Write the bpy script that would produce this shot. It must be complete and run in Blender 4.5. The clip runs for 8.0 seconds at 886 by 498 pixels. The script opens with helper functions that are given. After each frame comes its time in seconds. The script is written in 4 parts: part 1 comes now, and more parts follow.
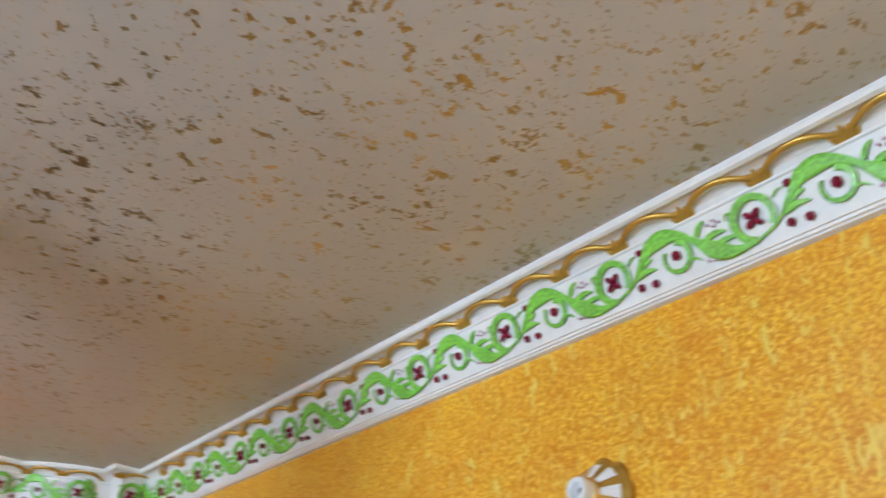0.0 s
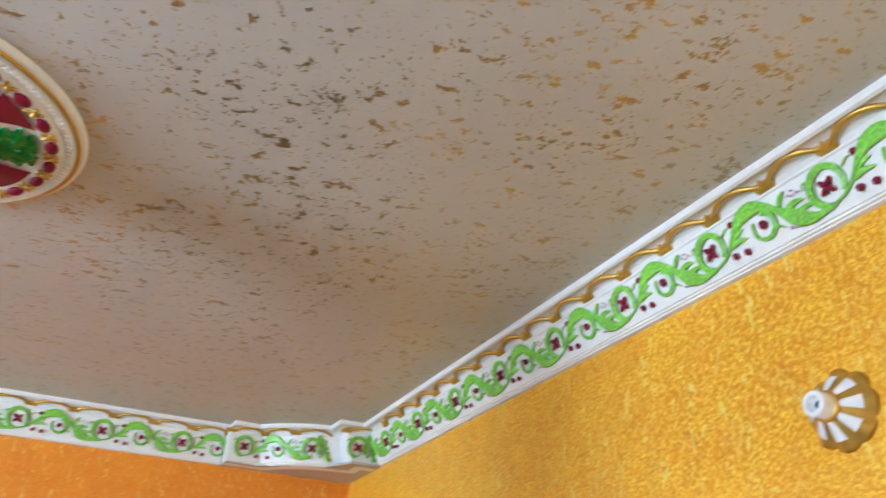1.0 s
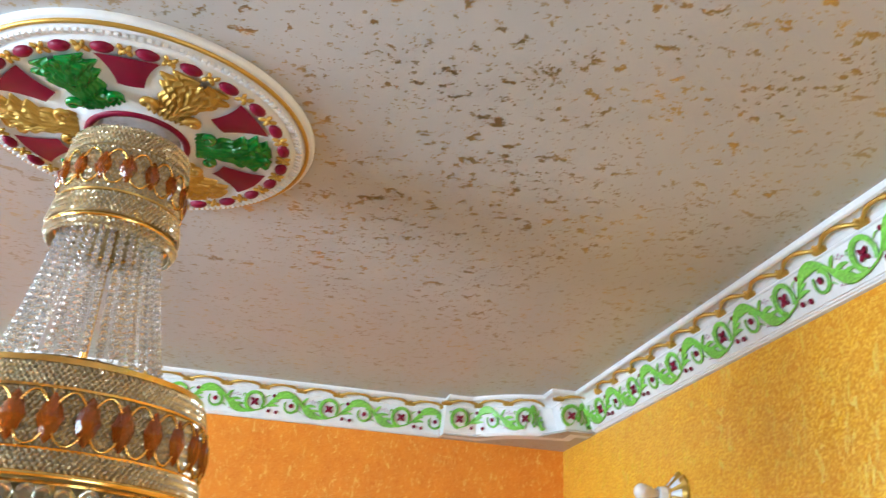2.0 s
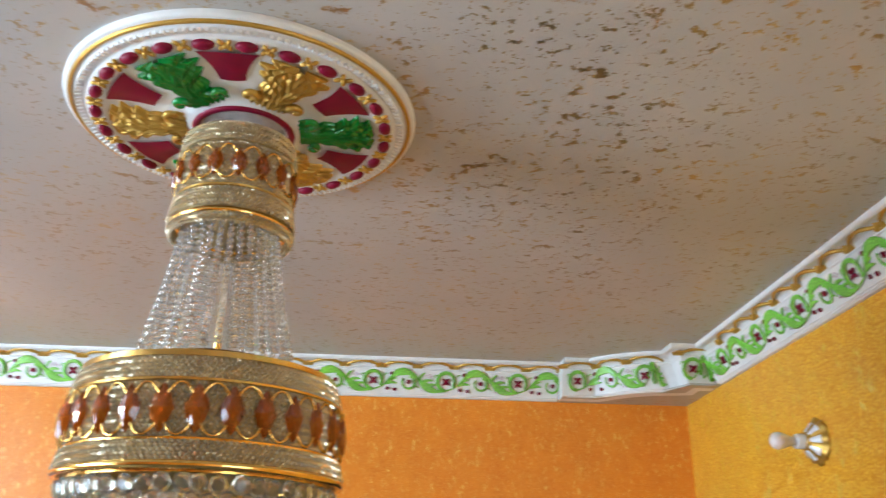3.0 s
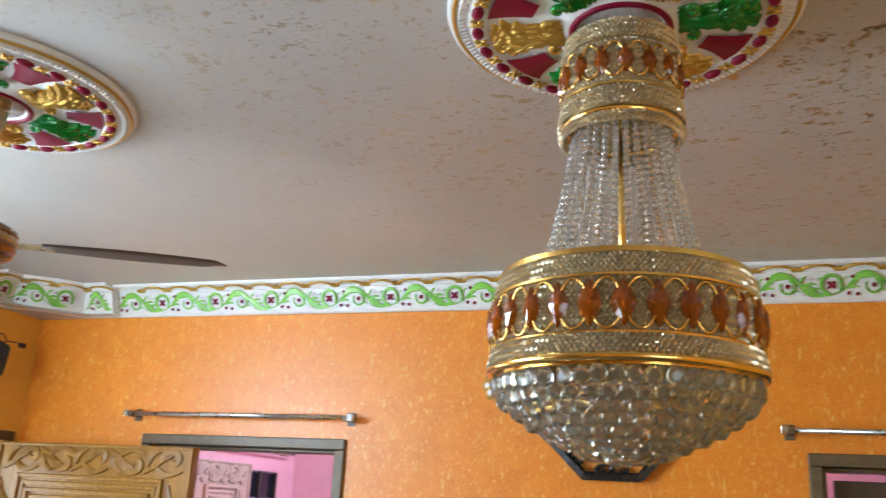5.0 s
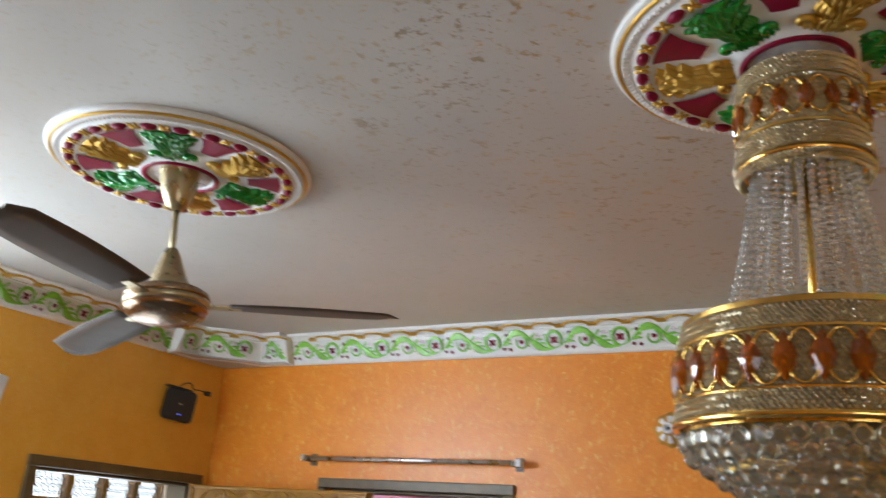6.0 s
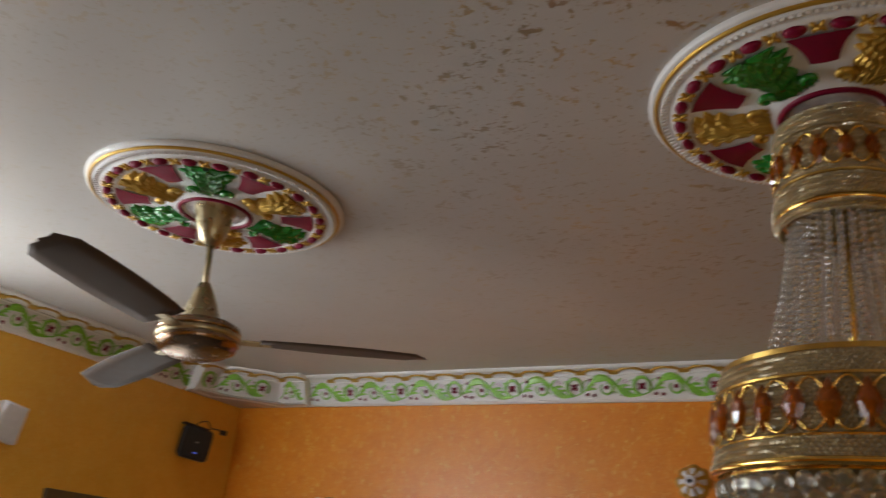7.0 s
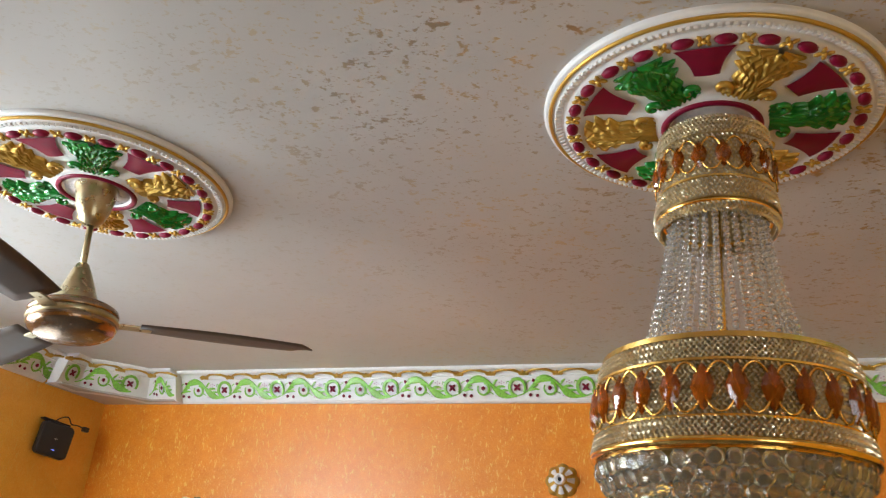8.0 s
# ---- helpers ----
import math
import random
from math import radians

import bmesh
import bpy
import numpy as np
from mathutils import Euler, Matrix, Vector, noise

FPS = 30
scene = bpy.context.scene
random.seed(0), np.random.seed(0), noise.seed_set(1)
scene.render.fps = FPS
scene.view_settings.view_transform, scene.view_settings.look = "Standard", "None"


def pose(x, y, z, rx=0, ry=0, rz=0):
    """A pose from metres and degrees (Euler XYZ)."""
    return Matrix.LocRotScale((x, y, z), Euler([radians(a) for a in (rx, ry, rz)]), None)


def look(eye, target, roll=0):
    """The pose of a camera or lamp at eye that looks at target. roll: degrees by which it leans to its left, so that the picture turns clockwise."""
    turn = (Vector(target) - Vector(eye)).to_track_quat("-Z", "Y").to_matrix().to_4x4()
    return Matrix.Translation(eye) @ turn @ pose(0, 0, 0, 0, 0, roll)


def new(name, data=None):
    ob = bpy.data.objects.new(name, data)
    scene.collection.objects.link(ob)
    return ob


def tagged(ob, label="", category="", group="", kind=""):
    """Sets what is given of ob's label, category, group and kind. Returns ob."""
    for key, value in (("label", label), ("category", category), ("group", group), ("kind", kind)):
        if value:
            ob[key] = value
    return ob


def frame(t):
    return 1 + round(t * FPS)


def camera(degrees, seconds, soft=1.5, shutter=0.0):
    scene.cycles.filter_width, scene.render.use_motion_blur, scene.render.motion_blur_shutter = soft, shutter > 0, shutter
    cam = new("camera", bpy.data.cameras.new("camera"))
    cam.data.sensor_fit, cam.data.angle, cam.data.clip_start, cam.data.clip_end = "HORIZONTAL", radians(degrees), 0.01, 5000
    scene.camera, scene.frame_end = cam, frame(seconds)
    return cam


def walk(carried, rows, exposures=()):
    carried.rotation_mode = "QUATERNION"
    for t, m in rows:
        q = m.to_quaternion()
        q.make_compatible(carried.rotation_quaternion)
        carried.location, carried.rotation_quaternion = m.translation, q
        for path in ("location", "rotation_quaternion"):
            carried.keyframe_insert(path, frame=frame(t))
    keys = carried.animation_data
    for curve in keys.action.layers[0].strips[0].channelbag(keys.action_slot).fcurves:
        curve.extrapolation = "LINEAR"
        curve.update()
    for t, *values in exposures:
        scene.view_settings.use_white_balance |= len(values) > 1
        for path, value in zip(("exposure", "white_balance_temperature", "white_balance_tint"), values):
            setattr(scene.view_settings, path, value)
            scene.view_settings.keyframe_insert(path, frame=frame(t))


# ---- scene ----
cam = camera(55.6, 8.0, soft=1.2, shutter=0.5)
PATH = [
    (0, (-0.386, -3.345, 1.975), (0.635, -1.996, 3.043), 4.0),
    (0.5, (-0.4, -3.33, 1.973), (0.435, -1.822, 2.987), 3.3),
    (1, (-0.431, -3.327, 1.964), (0.29, -1.708, 2.892), 2.9),
    (1.5, (-0.486, -3.322, 1.959), (0.019, -1.601, 2.844), 3.8),
    (1.7, (-0.505, -3.312, 1.963), (-0.08, -1.563, 2.834), 4.3),
    (2.8, (-0.546, -3.288, 1.978), (-0.348, -1.448, 2.736), 0.8),
    (3, (-0.558, -3.277, 1.969), (-0.419, -1.434, 2.733), 0.8),
    (3.5, (-0.595, -3.261, 1.968), (-0.705, -1.408, 2.713), 1.1),
    (4, (-0.635, -3.244, 1.955), (-0.971, -1.4, 2.653), 1.9),
    (4.2, (-0.647, -3.235, 1.949), (-1.042, -1.389, 2.609), 2.1),
    (5.3, (-0.697, -3.265, 1.918), (-1.405, -1.482, 2.486), 3.5),
    (5.5, (-0.704, -3.269, 1.922), (-1.475, -1.519, 2.505), 3.9),
    (6, (-0.718, -3.285, 1.95), (-1.659, -1.639, 2.588), 4.0),
    (6.5, (-0.745, -3.304, 1.941), (-1.813, -1.76, 2.631), 4.2),
    (7, (-0.757, -3.316, 1.927), (-1.71, -1.722, 2.668), 5.9),
    (7.5, (-0.743, -3.323, 1.908), (-1.457, -1.613, 2.661), 4.5),
    (8, (-0.787, -3.335, 1.876), (-1.471, -1.628, 2.664), 5.0),
]
EXPOSURES = [(0.0, 0.10, 5300, 1), (0.5, 0.2, 5250, 0), (1.0, 0.37, 5150, 0), (1.5, 0.60, 5100, 0), (3.0, 0.22, 5250, 0), (3.5, 0.06, 5250, 0), (4.2, 0.0, 5400, 0), (5.5, -0.34, 5600, 0),
             (6.0, -0.68, 5850, 3), (6.5, -1.17, 6150, 5), (7.0, -1.55, 6600, 9), (7.5, -0.85, 6300, 6), (8.0, -0.38, 6100, 4)]
walk(cam, [(t, look(eye, aim, roll)) for t, eye, aim, roll in PATH], EXPOSURES)

# ---- plan, in metres ----
XL, XR, YB, YF = -3.93, 0.705, 0.062, -5.0      # left, right, orange and rear walls
H = 2.840                                       # ceiling
FX, FY, FL = 0.645, 0.0, -3.87                  # planes of the frieze on the right, orange and left walls
PERIOD = 0.29
ROSE_1, ROSE_2, LAMP = (-0.842, -1.812), (-2.378, -1.824), (-0.841, -1.830)

# ---- light ----
world = bpy.data.worlds.new("world")
scene.world = world
world.use_nodes = True
wn = world.node_tree.nodes
sky = wn.new("ShaderNodeTexSky")
sky.sky_type, sky.sun_disc = "NISHITA", False
sky.sun_elevation, sky.sun_rotation = radians(50), radians(250)
world.node_tree.links.new(sky.outputs[0], wn["Background"].inputs[0])
wn["Background"].inputs[1].default_value = 0.12
sun = new("sun", bpy.data.lights.new("sun", "SUN"))
sun.data.energy, sun.data.angle, sun.data.color = 3.0, radians(0.5), (1.0, 0.95, 0.86)
sun.matrix_world = look((8, 6, 12), (0, 0, 0))


def window_light(name, where, aim, w, h, watts, colour, spread=180):
    lamp = new(name, bpy.data.lights.new(name, "AREA"))
    lamp.data.shape, lamp.data.size, lamp.data.size_y = "RECTANGLE", w, h
    lamp.data.energy, lamp.data.color = watts, colour
    lamp.matrix_world = look(where, aim)
    lamp.data.spread = radians(spread)
    return lamp


# Fill lamp in an added, unseen east opening; brightens the west and orange walls.
window_light("window_daylight", (XR + 0.05, -4.15, 1.45), (-2.6, -3.2, 1.75), 1.3, 1.25, 26, (0.93, 0.97, 1.0))
window_light("side_window_daylight", (XL - 0.10, -2.65, 1.72), (XL + 0.9, -2.12, 1.68), 1.7, 1.60, 98, (0.88, 0.94, 1.0))
window_light("side_window_ground_glow", (XL - 0.03, -2.38, 2.43), (XL + 0.40, -2.02, 2.84), 1.20, 0.32, 58, (0.92, 0.96, 1.0), 150)
window_light("door_daylight", (XL - 0.35, -0.5, 1.2), (0, -0.5, 1.2), 0.8, 1.7, 20, (0.93, 0.97, 1.0))



# ---- materials ----
class Nodes:
    def __init__(self, name):
        self.mat = bpy.data.materials.new(name)
        self.mat.use_nodes = True
        self.tree = self.mat.node_tree
        self.bsdf = self.tree.nodes["Principled BSDF"]
        self.coord = self.tree.nodes.new("ShaderNodeTexCoord").outputs["Object"]

    def add(self, kind, **inputs):
        n = self.tree.nodes.new("ShaderNode" + kind)
        for key, value in inputs.items():
            sock = n.inputs[int(key[1:])] if key[0] == "i" and key[1:].isdigit() else n.inputs[key]
            self.put(sock, value)
        return n

    def put(self, sock, value):
        if isinstance(value, bpy.types.NodeSocket):
            self.tree.links.new(value, sock)
        else:
            sock.default_value = value

    def noise(self, scale, detail=3.0, rough=0.55, distort=0.0, vector=None):
        return self.add("TexNoise", Vector=vector or self.coord, Scale=scale, Detail=detail, Roughness=rough, Distortion=distort).outputs[0]

    def ramp(self, value, lo, hi, a=0.0, b=1.0):
        n = self.add("MapRange", i0=value, i1=lo, i2=hi, i3=a, i4=b)
        return n.outputs[0]

    def mix(self, fac, a, b):
        n = self.tree.nodes.new("ShaderNodeMix")
        n.data_type = "RGBA"
        self.put(n.inputs[0], fac)
        self.put(n.inputs[6], a)
        self.put(n.inputs[7], b)
        return n.outputs[2]

    def math(self, op, a, b=0.0):
        n = self.tree.nodes.new("ShaderNodeMath")
        n.operation = op
        self.put(n.inputs[0], a)
        self.put(n.inputs[1], b)
        return n.outputs[0]

    def stretch(self, x, y, z, turn=0.0):
        n = self.add("Mapping", Vector=self.coord)
        n.inputs["Scale"].default_value = (x, y, z)
        n.inputs["Rotation"].default_value = (turn, turn, turn)
        return n.outputs[0]

    def bump(self, value, strength, distance=0.002):
        n = self.add("Bump", Height=value, Strength=strength, Distance=distance)
        self.put(self.bsdf.inputs["Normal"], n.outputs[0])

    def set(self, **inputs):
        names = {"color": "Base Color", "rough": "Roughness", "metal": "Metallic", "trans": "Transmission Weight", "ior": "IOR", "coat": "Coat Weight", "spec": "Specular IOR Level"}
        for key, value in inputs.items():
            self.put(self.bsdf.inputs[names[key]], value)
        return self.mat


def rgb(r, g, b):
    return (r, g, b, 1.0)


def plain(name, colour, rough=0.5, metal=0.0, vary=0.18, scale=30.0, bump=0.15, coat=0.0):
    """A surface with two scales of variation and a fine relief."""
    n = Nodes(name)
    wide, fine = n.noise(scale * 0.12, 3), n.noise(scale, 5)
    dark = rgb(*[c * (1 - vary) for c in colour])
    light = rgb(*[min(1, c * (1 + vary * 0.7)) for c in colour])
    n.bump(fine, bump)
    mixed = n.math("ADD", n.math("MULTIPLY", fine, 0.6), n.math("MULTIPLY", wide, 0.4))
    return n.set(color=n.mix(n.ramp(mixed, 0.35, 0.65), dark, light), rough=n.ramp(fine, 0.3, 0.7, max(0.02, rough - 0.06), min(1, rough + 0.08)), metal=metal, coat=coat)


def wallpaper(name, base, deep, pale, grain=0.55, size=1.0):
    """Mottled paper with short pale strokes laid every way."""
    n = Nodes(name)
    mottle = n.ramp(n.noise(11, 6, 0.75), 0.36, 0.64)
    blotch = n.ramp(n.noise(120 / size, 5, 0.75, 0.6), 0.40, 0.62)
    speck = n.ramp(n.noise(210 / size, 3, 0.65), 0.43, 0.57)
    c = n.mix(n.math("MULTIPLY", blotch, grain), n.mix(mottle, rgb(*deep), rgb(*base)), n.mix(grain * 0.6, rgb(*base), rgb(*pale)))
    c = n.mix(n.math("MULTIPLY", n.math("SUBTRACT", 1.0, speck), grain), c, rgb(*deep))
    strokes = []
    for turn, s in ((0.5, 1.0), (2.1, 1.15), (1.25, 0.9)):
        v = n.stretch(1, 1, 0.32, turn)
        strokes.append(n.ramp(n.noise(80 * s / size, 2, 0.5, 1.3, v), 0.652, 0.70))
    flakes = n.math("MAXIMUM", strokes[0], n.math("MAXIMUM", strokes[1], strokes[2]))
    c = n.mix(n.math("MULTIPLY", flakes, 0.8), c, rgb(*pale))
    n.bump(n.math("ADD", n.noise(140, 4), n.math("MULTIPLY", flakes, 0.8)), 0.28, 0.002)
    return n.set(color=c, rough=n.math("SUBTRACT", 0.36, n.math("MULTIPLY", flakes, 0.16)), spec=n.math("ADD", 0.50, n.math("MULTIPLY", flakes, 0.3)))


def speckled(name):
    """Pale distemper strewn with gilt flecks."""
    n = Nodes(name)
    wide = n.ramp(n.noise(1.6, 4), 0.3, 0.7)
    base = n.mix(wide, rgb(0.46, 0.44, 0.415), rgb(0.52, 0.50, 0.475))
    spread = n.ramp(n.noise(3.2, 3), 0.3, 0.72, 0.605, 0.558)
    v = n.stretch(0.9, 1.0, 1.0)
    # Flecks thin out westward: the glare that hides them is put into the colour.
    east = n.ramp(n.add("SeparateXYZ", Vector=n.coord).outputs[0], -2.4, -0.7, 0.20, 0.95)
    big = n.noise(40, 4.0, 0.65, 0.15, v)
    small = n.noise(90, 2, 0.5, 0.2, v)
    f1 = n.ramp(n.math("SUBTRACT", big, spread), 0.0, 0.045)
    f2 = n.ramp(small, 0.635, 0.68)
    fleck = n.math("MULTIPLY", n.math("MAXIMUM", f1, n.math("MULTIPLY", f2, 0.8)), east)
    n.bump(n.math("ADD", n.noise(180, 4), n.math("MULTIPLY", fleck, 0.6)), 0.12, 0.0015)
    gilt = n.mix(n.ramp(n.noise(5, 2), 0.4, 0.6), rgb(0.34, 0.27, 0.16), rgb(0.50, 0.38, 0.18))
    return n.set(color=n.mix(fleck, base, gilt), rough=n.math("SUBTRACT", 0.42, n.math("MULTIPLY", fleck, 0.08)), metal=n.math("MULTIPLY", fleck, 0.85))


def wood(name, a, b, rough=0.35):
    n = Nodes(name)
    grain = n.noise(14, 6, 0.65, 1.2, n.stretch(3, 3, 0.35))
    fine = n.noise(120, 4, 0.6, 0.0, n.stretch(1, 1, 0.08))
    n.bump(fine, 0.12)
    c = n.mix(n.ramp(grain, 0.3, 0.7), rgb(*a), rgb(*b))
    return n.set(color=n.mix(n.ramp(fine, 0.4, 0.7, 0, 0.35), c, rgb(*[x * 0.6 for x in a])), rough=rough, coat=0.08)


def glass(name, colour, rough=0.03, ior=1.52, trans=1.0):
    n = Nodes(name)
    n.bump(n.noise(60, 2), 0.05)
    return n.set(color=rgb(*colour), rough=rough, ior=ior, trans=trans)


def glowing(name, colour, strength):
    m = bpy.data.materials.new(name)
    m.use_nodes = True
    b = m.node_tree.nodes["Principled BSDF"]
    b.inputs["Base Color"].default_value = rgb(*colour)
    b.inputs["Emission Color"].default_value = rgb(*colour)
    b.inputs["Emission Strength"].default_value = strength
    return m


ORANGE = wallpaper("orange_paper", (0.84, 0.285, 0.008), (0.72, 0.200, 0.004), (0.96, 0.60, 0.15))
# Yellow and golden tones put stronger light into the colour of one wallpaper.
YELLOW = wallpaper("lit_yellow_paper", (0.90, 0.53, 0.008), (0.66, 0.25, 0.003), (0.95, 0.72, 0.14), 0.85, 1.7)
AMBER_PAPER = wallpaper("lit_golden_paper", (0.88, 0.49, 0.065), (0.79, 0.38, 0.035), (0.92, 0.62, 0.17))
CEILING = speckled("speckled_ceiling")
PLASTER = plain("white_plaster", (0.80, 0.79, 0.78), 0.42, 0, 0.06, 40, 0.08)
GOLD = plain("gold_paint", (0.56, 0.34, 0.06), 0.36, 0.6, 0.12, 30, 0.15)
BRIGHT_GOLD = plain("polished_gold", (0.86, 0.56, 0.16), 0.16, 1.0, 0.15, 60, 0.06)
GREEN = plain("leaf_green_paint", (0.26, 0.58, 0.060), 0.34, 0, 0.5, 150, 0.25, 0.2)
DEEP_GREEN = plain("enamel_green", (0.012, 0.22, 0.02), 0.2, 0.15, 0.2, 40, 0.12, 0.6)
RUBY = plain("ruby_paint", (0.19, 0.003, 0.027), 0.42, 0, 0.18, 40, 0.15)
RUBY.node_tree.nodes["Principled BSDF"].inputs["Specular IOR Level"].default_value = 0.22
PINK_PAINT = plain("pale_mauve_paint", (0.55, 0.32, 0.45), 0.4, 0, 0.2, 60, 0.1)
BRASS = plain("antique_brass", (0.50, 0.42, 0.26), 0.30, 0.9, 0.2, 40, 0.06)
COPPER = plain("rose_copper", (0.34, 0.23, 0.15), 0.22, 0.95, 0.2, 40, 0.05)
STEEL = plain("brushed_steel", (0.62, 0.60, 0.57), 0.28, 1.0, 0.05, 20, 0.0)
BLACK = plain("black_plastic", (0.018, 0.018, 0.022), 0.35, 0, 0.3, 80, 0.1)
BLACK_WOOD = plain("black_lacquer", (0.02, 0.017, 0.016), 0.25, 0, 0.3, 50, 0.1, 0.4)
WHITE_GLAZE = plain("white_ceramic", (0.82, 0.82, 0.84), 0.2, 0, 0.05, 30, 0.03, 0.5)
WHITE_PLASTIC = plain("white_plastic", (0.74, 0.75, 0.78), 0.4, 0, 0.06, 40, 0.05)
FRAME_PAINT = plain("grey_brown_paint", (0.13, 0.09, 0.042), 0.4, 0, 0.25, 25, 0.15)
TEAK = wood("carved_teak", (0.27, 0.125, 0.014), (0.45, 0.225, 0.030), 0.27)
PALE_WOOD = wood("pale_lilac_wood", (0.46, 0.34, 0.33), (0.58, 0.44, 0.42), 0.4)
PINK = plain("pink_wall_paint", (0.80, 0.47, 0.63), 0.5, 0, 0.08, 12, 0.08)
FLOOR = plain("grey_floor_tile", (0.14, 0.135, 0.13), 0.2, 0, 0.15, 8, 0.03)
CRYSTAL = glass("clear_crystal", (0.95, 0.95, 0.93), 0.03, 1.52, 0.85)
PENDANT = glass("smoky_crystal", (0.72, 0.70, 0.60), 0.11, 1.40, 0.92)
BEAD = plain("champagne_bead", (0.80, 0.70, 0.49), 0.12, 0.66, 0.35, 300, 0.1, 0.8)
# Darkened brass: the shade in the gaps between beads is put into its colour.
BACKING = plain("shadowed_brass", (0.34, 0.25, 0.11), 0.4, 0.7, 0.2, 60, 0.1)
TOPAZ = glass("topaz_glass", (0.42, 0.10, 0.008), 0.05, 1.55, 0.55)
MIRROR = plain("mirror", (0.86, 0.87, 0.9), 0.03, 1.0, 0.02, 20, 0.0)
BULB = plain("opal_bulb", (0.80, 0.74, 0.70), 0.15, 0, 0.04, 20, 0.0, 0.5)
DAYLIGHT = glowing("daylight_backdrop", (0.95, 0.97, 1.0), 2.6)
BLUE_LED = glowing("blue_led", (0.1, 0.15, 1.0), 4.0)


# ---- building helpers ----
def part(name, bm, material, parent=None, label="", smooth=False, bevel=0.0):
    """Links a bmesh as one mesh object, under a thing or a part if given."""
    me = bpy.data.meshes.new(name)
    bmesh.ops.recalc_face_normals(bm, faces=bm.faces)
    bm.to_mesh(me)
    bm.free()
    me.materials.append(material)
    if smooth:
        me.polygons.foreach_set("use_smooth", [True] * len(me.polygons))
    ob = new(name, me)
    ob.parent = parent
    if label:
        ob["label"] = label
    if bevel:
        mod = ob.modifiers.new("bevel", "BEVEL")
        mod.width, mod.segments, mod.limit_method = bevel, 2, "ANGLE"
    return ob


def again(ob, m, parent=None):
    """One more piece on the same mesh."""
    o = new(ob.name.split(".")[0], ob.data)
    o.parent, o.matrix_basis = parent or ob.parent, m
    return o


def thing(name, where, label, category, group="", kind="", turn=(0, 0, 0)):
    ob = new(name)
    ob.matrix_basis = pose(*where, *turn)
    return tagged(ob, label, category, group, kind)


def box(bm, lo, hi, m=None):
    c = [(a + b) / 2 for a, b in zip(lo, hi)]
    s = [b - a for a, b in zip(lo, hi)]
    mat = Matrix.Translation(c) @ Matrix.Diagonal((*s, 1))
    bmesh.ops.create_cube(bm, size=1, matrix=m @ mat if m else mat)
    return bm


def boxes(*pairs):
    bm = bmesh.new()
    for lo, hi in pairs:
        box(bm, lo, hi)
    return bm


def lathe(profile, steps=64, bm=None, centre=(0, 0)):
    """Turns a profile of (radius, height) round the upright axis."""
    bm = bm or bmesh.new()
    rings = []
    for r, z in profile:
        if r < 1e-5:
            rings.append([bm.verts.new((centre[0], centre[1], z))] * steps)
        else:
            rings.append([bm.verts.new((centre[0] + r * math.cos(k * math.tau / steps), centre[1] + r * math.sin(k * math.tau / steps), z)) for k in range(steps)])
    for a, b in zip(rings, rings[1:]):
        for k in range(steps):
            quad = []
            for v in (a[k], a[(k + 1) % steps], b[(k + 1) % steps], b[k]):
                if v not in quad:
                    quad.append(v)
            if len(quad) > 2:
                bm.faces.new(quad)
    return bm


def tube(path, radius, sides=8, closed=False, bm=None):
    """A round tube along points; radius may be a list."""
    bm = bm or bmesh.new()
    pts = [Vector(p) for p in path]
    n = len(pts)
    rad = radius if isinstance(radius, (list, tuple)) else [radius] * n
    rings, up = [], Vector((0.13, 0.21, 0.97))
    for i, p in enumerate(pts):
        a = pts[(i - 1) % n] if closed or i else p
        b = pts[(i + 1) % n] if closed or i < n - 1 else p
        d = (b - a).normalized()
        side = d.cross(up)
        if side.length < 1e-3:
            side = d.cross(Vector((1, 0, 0)))
        side.normalize()
        top = side.cross(d)
        rings.append([bm.verts.new(p + rad[i] * (math.cos(k * math.tau / sides) * side + math.sin(k * math.tau / sides) * top)) for k in range(sides)])
    pairs = list(zip(rings, rings[1:])) + ([(rings[-1], rings[0])] if closed else [])
    for a, b in pairs:
        for k in range(sides):
            bm.faces.new((a[k], a[(k + 1) % sides], b[(k + 1) % sides], b[k]))
    if not closed:
        bm.faces.new(rings[0])
        bm.faces.new(rings[-1][::-1])
    return bm


RIDGES = ((-1, 0), (-0.86, 0.62), (-0.62, 0.85), (-0.50, 0.42), (-0.28, 0.95), (-0.12, 0.50), (0.10, 1.0), (0.26, 0.50), (0.48, 0.95), (0.60, 0.42), (0.82, 0.75), (1, 0))


def ribbon(bm, path, widths, high):
    """A domed strip along points (s, v), lying in the x-z plane and standing out towards -y."""
    pts = [Vector((p[0], 0, p[1])) for p in path]
    rows = []
    for i, p in enumerate(pts):
        d = (pts[min(i + 1, len(pts) - 1)] - pts[max(i - 1, 0)]).normalized()
        side = Vector((-d.z, 0, d.x))
        w = widths[i] / 2
        hi = high * min(1.0, widths[i] / 0.012)
        rows.append([bm.verts.new(p + side * w * f + Vector((0, -hi * g, 0))) for f, g in RIDGES])
    for a, b in zip(rows, rows[1:]):
        for k in range(len(RIDGES) - 1):
            bm.faces.new((a[k], a[k + 1], b[k + 1], b[k]))


def bead(bm, where, r, squash=1.0, sub=1):
    bmesh.ops.create_icosphere(bm, subdivisions=sub, radius=r, matrix=Matrix.Translation(where) @ Matrix.Diagonal((1, 1, squash, 1)))


